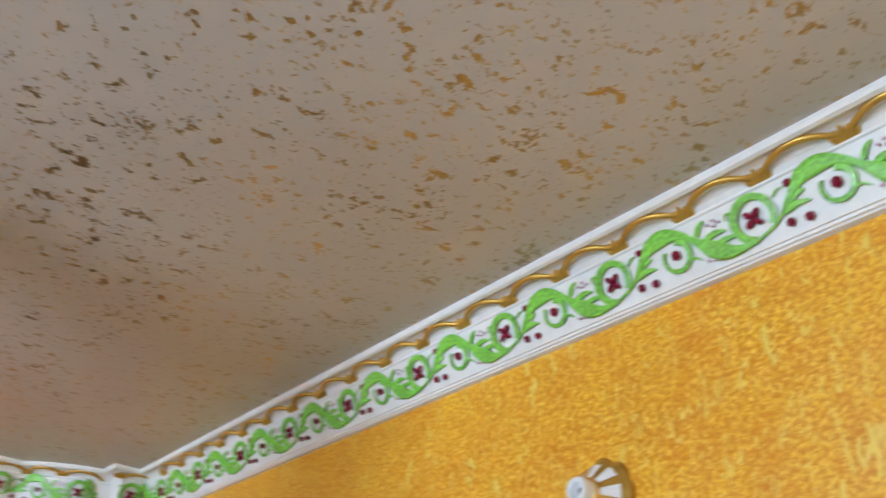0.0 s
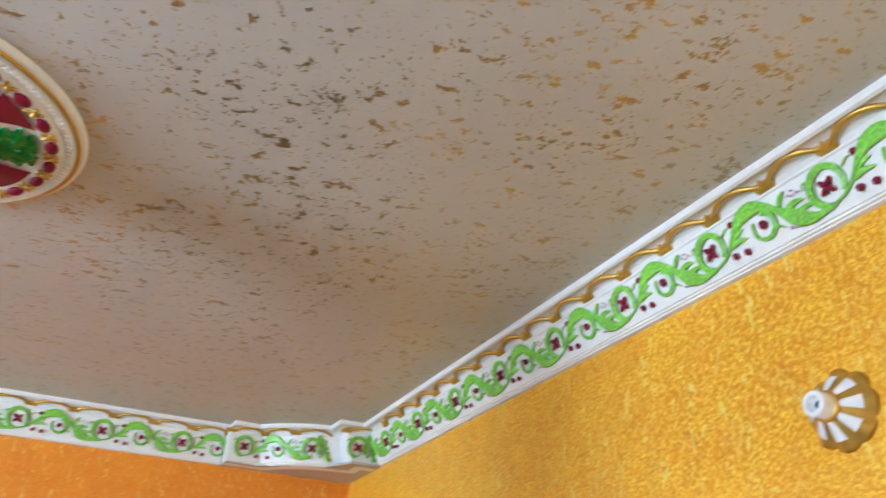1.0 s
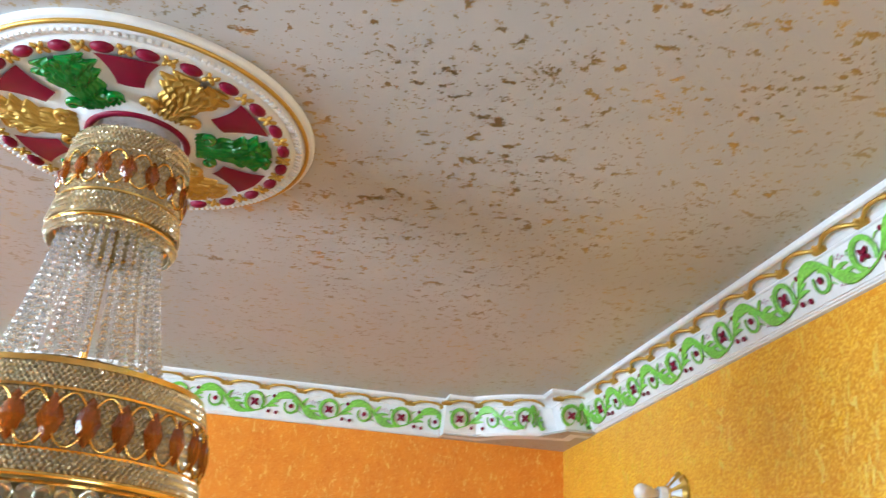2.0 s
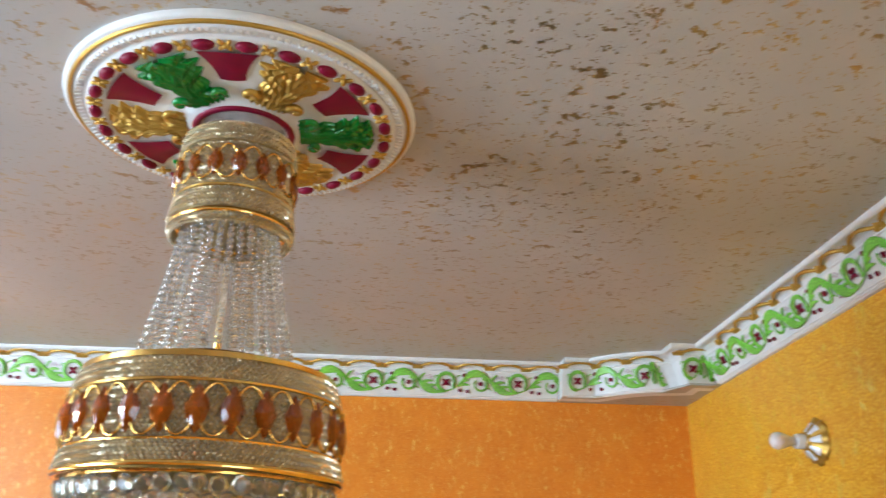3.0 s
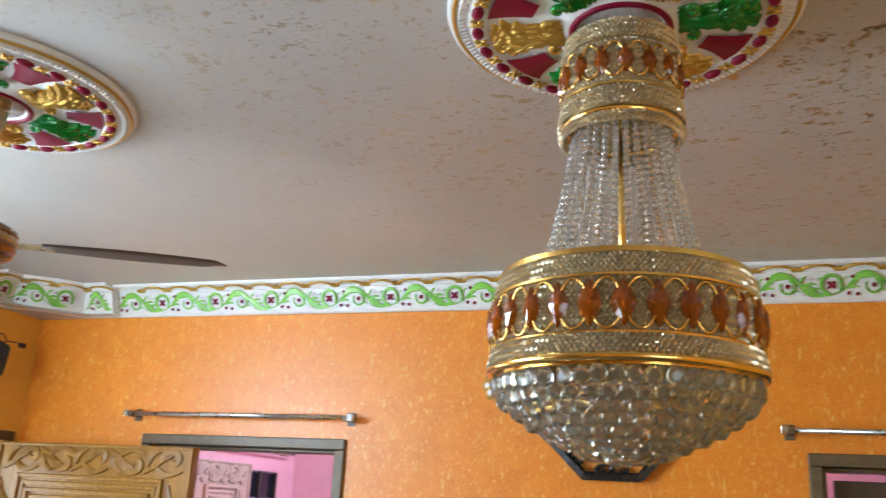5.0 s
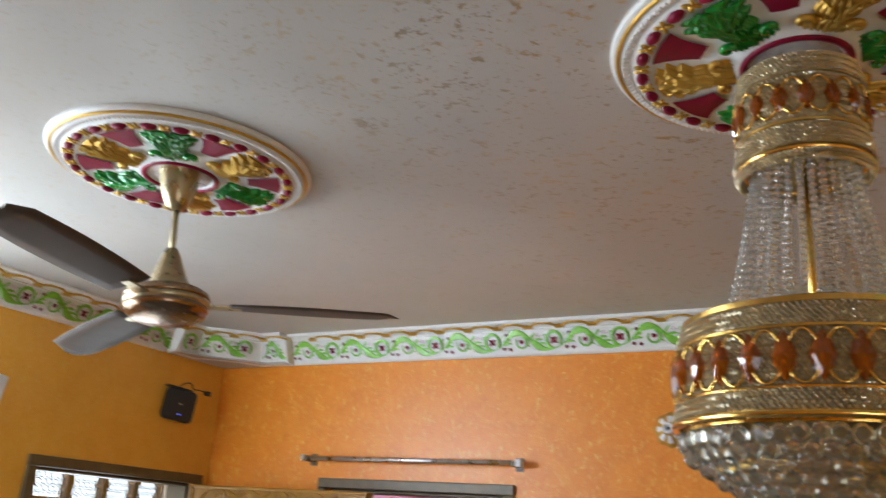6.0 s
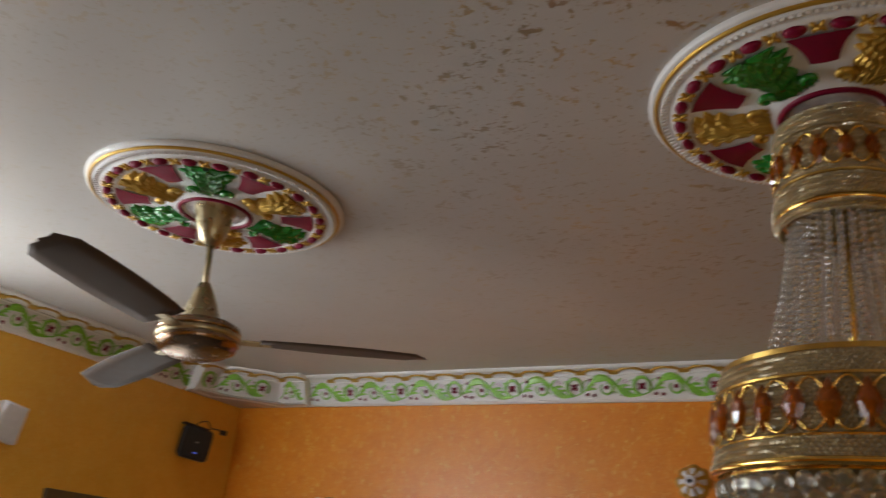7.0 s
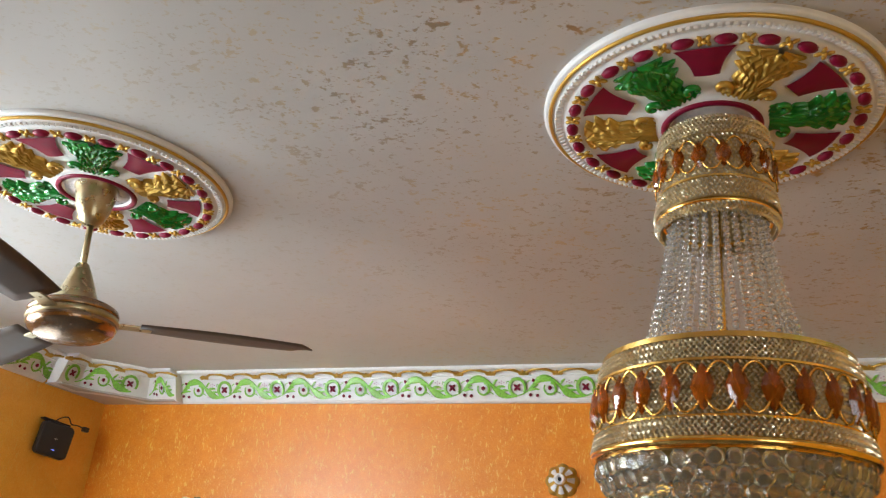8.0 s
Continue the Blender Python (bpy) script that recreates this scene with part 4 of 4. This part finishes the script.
part("wall_bracket", boxes(((-0.03, -0.10, 0.092), (0.03, 0.06, 0.100))), BLACK, router, bevel=0.002)
part("cable", tube(smooth_path([(0.01, -0.03, 0.09), (0.01, 0.0, 0.125), (0.012, 0.04, 0.140), (0.01, 0.07, 0.112), (0.0, 0.12, 0.118), (-0.01, 0.16, 0.112)], 5), 0.0035, 8), BLACK, router, "thin black cable", True)
part("plug", boxes(((-0.022, 0.15, 0.100), (0.004, 0.185, 0.126))), BLACK, router, bevel=0.003)


# ---- eight-sided mirror on the orange wall ----
def octagon_ring(r0, r1, y0, y1):
    bm = bmesh.new()
    rows = []
    for r, y in ((r0, y0), (r1, y0), (r1, y1), (r0 + (r1 - r0) * 0.3, y1 - 0.006), (r0, y1 + 0.004)):
        rows.append([bm.verts.new((r * math.cos(radians(22.5 + 45 * k)), y, r * math.sin(radians(22.5 + 45 * k)))) for k in range(8)])
    for a, b in zip(rows, rows[1:] + rows[:1]):
        for k in range(8):
            bm.faces.new((a[k], a[(k + 1) % 8], b[(k + 1) % 8], b[k]))
    return bm


mirror = thing("wall_mirror", (-1.095, YB, 2.295), "eight-sided mirror in a black carved openwork frame", "mirror")
part("outer_frame", octagon_ring(0.250, 0.285, -0.002, -0.040), BLACK_WOOD, mirror)
part("inner_frame", octagon_ring(0.190, 0.214, -0.002, -0.045), BLACK_WOOD, mirror)
bm = bmesh.new()
vs = [bm.verts.new((0.195 * math.cos(radians(22.5 + 45 * k)), -0.014, 0.195 * math.sin(radians(22.5 + 45 * k)))) for k in range(8)]
ws = [bm.verts.new((v.co.x, -0.008, v.co.z)) for v in vs]
bm.faces.new(vs)
bm.faces.new(ws)
for k in range(8):
    bm.faces.new((vs[k], vs[(k + 1) % 8], ws[(k + 1) % 8], ws[k]))
part("glass", bm, MIRROR, mirror, "mirror glass")
for k in range(8):
    bm = bmesh.new()
    box(bm, (-0.012, -0.022, 0.196), (0.012, -0.006, 0.235))
    for s in (-1, 1):
        tube(smooth_path([(0, -0.014, 0.200), (s * 0.030, -0.016, 0.204), (s * 0.062, -0.014, 0.222), (s * 0.04, -0.014, 0.234), (s * 0.026, -0.014, 0.220)], 4), 0.0085, 6, bm=bm)
    bmesh.ops.transform(bm, matrix=Matrix.Rotation(radians(45 * k), 4, "Y"), verts=bm.verts)
    part("carving", bm, BLACK_WOOD, mirror, smooth=True)


# ---- curtain rods ----
def curtain_rod(x0, x1, z, label):
    t = thing("curtain_rod", (x0, YB, z), label, "curtain rod", "curtain rods")
    n = x1 - x0
    part("rod", tube([(0.0, -0.06, 0), (n, -0.06, 0)], 0.0105, 14), STEEL, t, "steel tube", True)
    for x in (0.02, n - 0.02):
        part("bracket", boxes(((x - 0.012, -0.075, -0.014), (x + 0.012, 0.0, 0.006)), ((x - 0.018, -0.006, -0.03), (x + 0.018, 0.0, 0.025))), FRAME_PAINT, t, "dark bracket", bevel=0.002)
    for x in (-0.012, n - 0.012):
        part("end_cap", boxes(((x, -0.075, -0.015), (x + 0.026, -0.045, 0.015))), WHITE_PLASTIC if x > 0 else STEEL, t, "pale end cap", bevel=0.003)
    return t


curtain_rod(-3.28, -2.165, 2.242, "steel curtain rod above a doorway in the orange wall")
curtain_rod(-0.485, 0.62, 2.230, "steel curtain rod above a dark doorway")


# ---- door frames and doors ----
def door_frame(name, along, hole, at, thick, side, label):
    """A moulded frame round an opening; along 'x' for the orange wall and 'y' for the left one."""
    t = thing(name, (0, 0, 0), label, "door frame", kind="structure")
    a, b, _, top = hole
    w, lap = 0.045, 0.018

    def flat(u0, u1, z0, z1, d0, d1):
        lo, hi = sorted((at + side * d0, at - side * d1))
        return ((u0, lo, z0), (u1, hi, z1)) if along == "x" else ((lo, u0, z0), (hi, u1, z1))

    part("lintel", boxes(flat(a - w, b + w, top, top + w, lap, thick * 0.5), flat(a, b, top - 0.014, top, -0.03, thick)), FRAME_PAINT, t, bevel=0.005)
    part("jamb", boxes(flat(a - w, a, 0, top, lap, thick * 0.5), flat(a, a + 0.014, 0, top - 0.014, -0.03, thick)), FRAME_PAINT, t, bevel=0.005)
    part("jamb", boxes(flat(b, b + w, 0, top, lap, thick * 0.5), flat(b - 0.014, b, 0, top - 0.014, -0.03, thick)), FRAME_PAINT, t, bevel=0.005)
    return t


door_frame("door_1", "x", DOOR_1, YB, 0.17, -1, "grey-brown painted door frame open to a pink room")
door_frame("door_2", "x", DOOR_2, YB, 0.17, -1, "dark grey-brown door frame with a dark door")
door_frame("door_3", "y", DOOR_3, XL, 0.17, 1, "brown painted door frame open to a bright verandah")
dark_leaf = thing("door", ((DOOR_2[0] + DOOR_2[1]) / 2, YB + 0.10, 0.0), "closed dark brown panelled wooden door", "door")
part("leaf", boxes(((-0.43, -0.02, 0.012), (0.43, 0.02, 2.07))), wood("dark_door_wood", (0.05, 0.03, 0.02), (0.09, 0.05, 0.03)), dark_leaf, bevel=0.003)
for z0, z1 in ((1.1, 1.95), (0.15, 0.95)):
    part("panel", boxes(((-0.31, -0.034, z0), (0.31, -0.018, z1))), BLACK_WOOD, dark_leaf, bevel=0.006)


def carved_door(where, turn, width, label, material):
    """A carved leaf hinged at x = 0 that faces -y: scrolled border round stepped panels."""
    t = thing("door", where, label, "door", turn=(0, 0, turn))
    hgt = 2.092
    b = 0.135
    part("leaf", boxes(((0, -0.018, 0.012), (width, 0.022, hgt))), material, t, bevel=0.006)
    part("border", boxes(((0.0, -0.030, 0.014), (0.016, -0.016, hgt)), ((width - 0.016, -0.030, 0.014), (width, -0.016, hgt)), ((0.016, -0.030, hgt - 0.014), (width - 0.016, -0.016, hgt))), material, t, bevel=0.004)
    for z0, z1 in ((1.12, hgt - b), (0.16, 1.0)):
        for k, out in enumerate((0.036, 0.028, 0.034, 0.026)):
            i = k * 0.030
            part("panel_moulding", boxes(((b + i, -out, z0 + i), (b + i + 0.018, -0.016, z1 - i)), ((width - b - i - 0.018, -out, z0 + i), (width - b - i, -0.016, z1 - i)), ((b + i + 0.018, -out, z1 - i - 0.018), (width - b - i - 0.018, -0.016, z1 - i)), ((b + i + 0.018, -out, z0 + i), (width - b - i - 0.018, -0.016, z0 + i + 0.018))), material, t, bevel=0.004)
        part("panel", boxes(((b + 0.12, -0.026, z0 + 0.12), (width - b - 0.12, -0.016, z1 - 0.12))), material, t, bevel=0.004)

    def scroll(name, pts, w):
        bm = bmesh.new()
        path = smooth_path(pts, 5)
        n = len(path) - 1
        ribbon(bm, path, [w * (0.35 + 0.65 * math.sin(math.pi * (0.08 + 0.8 * i / n))) for i in range(n + 1)], 0.017)
        bmesh.ops.translate(bm, vec=(0, -0.017, 0), verts=bm.verts)
        part(name, bm, material, t, smooth=True)

    top = hgt - b / 2
    n = 5
    step = (width - 0.10) / n
    for k in range(n):
        x = 0.05 + k * step
        s = 1 if k % 2 == 0 else -1
        scroll("carved_scroll", [(x, top - s * 0.045), (x + step * 0.35, top - s * 0.01), (x + step * 0.62, top + s * 0.042), (x + step * 0.9, top + s * 0.030), (x + step * 0.86, top - s * 0.004), (x + step * 0.66, top + s * 0.008)], 0.030)
        scroll("carved_leaf", [(x + step * 0.30, top - s * 0.015), (x + step * 0.62, top - s * 0.050), (x + step * 1.02, top - s * 0.030)], 0.026)
        scroll("carved_leaf", [(x + step * 0.10, top - s * 0.020), (x + step * 0.22, top + s * 0.030), (x + step * 0.42, top + s * 0.050)], 0.020)
        scroll("carved_leaf", [(x + step * 0.40, top - s * 0.004), (x + step * 0.56, top + s * 0.012), (x + step * 0.74, top + s * 0.030)], 0.016)
    for x0 in (0.07, width - 0.07):
        for k in range(5):
            z = hgt - 0.16 - k * 0.19
            s = 1 if k % 2 == 0 else -1
            scroll("carved_scroll", [(x0 - s * 0.04, z), (x0 - s * 0.01, z - 0.07), (x0 + s * 0.042, z - 0.12), (x0 + s * 0.03, z - 0.165), (x0 - s * 0.004, z - 0.155), (x0 + s * 0.01, z - 0.125)], 0.030)
            scroll("carved_leaf", [(x0 - s * 0.012, z - 0.06), (x0 - s * 0.048, z - 0.11), (x0 - s * 0.03, z - 0.18)], 0.024)
    return t


carved_door((XL + 0.055, -0.075, 0.0), -2, 1.07, "open teak door carved with leafy scrolls round stepped panels", TEAK)

# ---- pink room behind the orange wall ----
PX, PY = -3.60, 2.27
tagged(part("wall_pink_west", boxes(((PX - 0.12, YB + 0.16, 0), (PX, PY, H))), PINK), "bright pink painted wall", "wall", kind="structure")
tagged(part("wall_pink_north", boxes(((PX - 0.12, PY, 0), (0.4, PY + 0.12, H))), PINK), "bright pink painted wall", "wall", kind="structure")
tagged(part("wall_pink_east", boxes(((0.4, YB + 0.16, 0), (0.52, PY + 0.12, H))), PINK), "bright pink painted wall", "wall", kind="structure")
tagged(part("ceiling_pink", boxes(((PX - 0.12, YB + 0.16, H), (0.52, PY + 0.12, H + 0.12))), PLASTER), "white ceiling of the pink room", "ceiling", kind="structure")
tagged(part("floor_pink", boxes(((PX - 0.12, YB + 0.16, -0.1), (0.52, PY + 0.12, 0.0))), FLOOR), "grey tiled floor", "floor", kind="structure")
# Unseen glowing disc, added to brighten the pink room.
pl = thing("pink_room_fill", (-2.0, 1.3, H - 0.06), "round white lit lamp, added out of sight to brighten the pink room", "ceiling lamp")
part("shade", lathe([(0.0, 0.06), (0.14, 0.06), (0.14, 0.02), (0.10, -0.01), (0.0, -0.015)], 40), glowing("lit_opal", (1.0, 0.93, 0.93), 230.0), pl, smooth=True)
pw = thing("window", (PX, 1.75, 1.55), "dark barred window in a pink wall", "window")
part("pane", boxes(((0.004, -0.21, -0.5), (0.012, 0.21, 0.5))), plain("dark_glass", (0.015, 0.014, 0.03), 0.15, 0, 0.2, 20, 0.0), pw, "dark glass")
for y in (-0.21, 0.0, 0.21):
    part("mullion", boxes(((0.006, y - 0.014, -0.51), (0.040, y + 0.014, 0.51))), BLACK, pw, bevel=0.003)
for k in range(7):
    part("bar", boxes(((0.014, -0.21, 0.5 - k * 0.165), (0.028, 0.21, 0.512 - k * 0.165))), plain("violet_iron", (0.16, 0.12, 0.2), 0.4, 0.3), pw)
pr = thing("curtain_rod", (PX, 0.9, 2.185), "thin pale curtain rod on a pink wall", "curtain rod", "curtain rods")
part("rod", tube([(0.07, 0, 0), (0.07, 1.22, 0)], 0.009, 10), PALE_WOOD, pr, smooth=True)
for y in (0.04, 1.16):
    part("bracket", boxes(((0.0, y - 0.012, -0.012), (0.075, y + 0.012, 0.006))), PALE_WOOD, pr)
cup = carved_door((PX + 0.10, 0.86, 0.0), 90, 0.62, "pale carved wooden door standing open in the pink room", PALE_WOOD)

# ---- verandah beyond the left doorway ----
VX = -5.6
tagged(part("wall_verandah", boxes(((VX - 0.12, -2.2, 0), (VX, -0.6, H)), ((VX - 0.12, 1.62, 0), (VX, 2.2, H)), ((VX - 0.12, -0.6, 0), (VX, 1.62, 0.7)), ((VX - 0.12, -0.6, 2.28), (VX, 1.62, H))), plain("cream_wall_paint", (0.7, 0.62, 0.5), 0.6, 0, 0.08, 12, 0.1)), "cream wall round a wide verandah window", "wall", kind="structure")
tagged(part("wall_verandah_ends", boxes(((VX - 0.12, -2.32, 0), (XL - 0.16, -2.2, H)), ((VX - 0.12, 2.2, 0), (XL - 0.16, 2.32, H)), ((XL - 0.30, YB + 0.0, 0), (XL - 0.165, 2.2, H))), plain("cream_end_paint", (0.7, 0.62, 0.5), 0.6, 0, 0.08, 12, 0.1)), "cream end walls of the verandah", "wall", kind="structure")
tagged(part("ceiling_verandah", boxes(((VX - 0.12, -2.32, H), (XL - 0.162, 2.32, H + 0.1))), PLASTER), "white verandah ceiling", "ceiling", kind="structure")
tagged(part("floor_verandah", boxes(((VX - 0.12, -2.32, -0.1), (XL - 0.162, 2.32, -0.002))), FLOOR), "grey tiled verandah floor", "floor", kind="structure")
vw = thing("window_2", (VX, 0.5, 0.7), "wooden verandah window with lattice transom panes and louvres", "window", kind="structure")
part("window_sill", boxes(((-0.10, -1.10, 0.0), (0.03, 1.12, 0.03))), TEAK, vw)
part("transom", boxes(((-0.08, -1.06, 1.265), (0.0, 1.08, 1.30))), TEAK, vw, bevel=0.004)
for y in (-1.085, -0.80, -0.51, -0.22, 0.07, 0.355, 0.625, 0.88, 1.095):
    part("mullion", boxes(((-0.08, y - 0.022, 1.30), (0.0, y + 0.022, 1.58))), TEAK, vw, bevel=0.003)
for y in (-1.085, -0.30, 0.60, 1.095):
    part("post", boxes(((-0.08, y - 0.024, 0.03), (0.0, y + 0.024, 1.265))), TEAK, vw, bevel=0.003)
for k in range(26):
    part("louvre", boxes(((-0.07, 0.63, 0.06 + k * 0.046), (-0.02, 1.07, 0.085 + k * 0.046))), TEAK, vw)
bm = bmesh.new()
for y in np.arange(-1.07, 1.08, 0.042):
    for z in np.arange(1.31, 1.57, 0.042):
        off = 0.021 if round((z - 1.31) / 0.042) % 2 else 0.0
        ring = [(-0.045, y + off + 0.0185 * math.cos(a), z + 0.0185 * math.sin(a)) for a in np.linspace(0, math.tau, 9)[:-1]]
        tube(ring, 0.0045, 4, True, bm)
lat = part("lattice", bm, FRAME_PAINT, vw, "dark pierced lattice")
lat["kind"] = "stuff"
tagged(part("backdrop", boxes(((VX - 2.5, -6, -0.1), (VX - 2.45, 6, 5))), DAYLIGHT), "bright daylight outside the verandah window", "backdrop", kind="structure")

# ---- unseen window behind the camera, added for its fill light ----
rw = thing("added_window", (XR, -4.15, 0.8), "wooden window with clear panes, added out of sight in the yellow wall", "window", kind="structure", turn=(0, 0, 90))
for x in (-0.68, -0.23, 0.23, 0.68):
    part("window_frame", boxes(((x - 0.02, -0.14, 0.0), (x + 0.02, -0.06, 1.3))), TEAK, rw, bevel=0.003)
for z in (0.025, 1.275):
    part("window_frame", boxes(((-0.66, -0.14, z - 0.025), (0.66, -0.06, z + 0.025))), TEAK, rw, bevel=0.003)
part("window_sill", boxes(((-0.75, -0.05, -0.04), (0.75, 0.05, -0.002))), TEAK, rw, bevel=0.004)
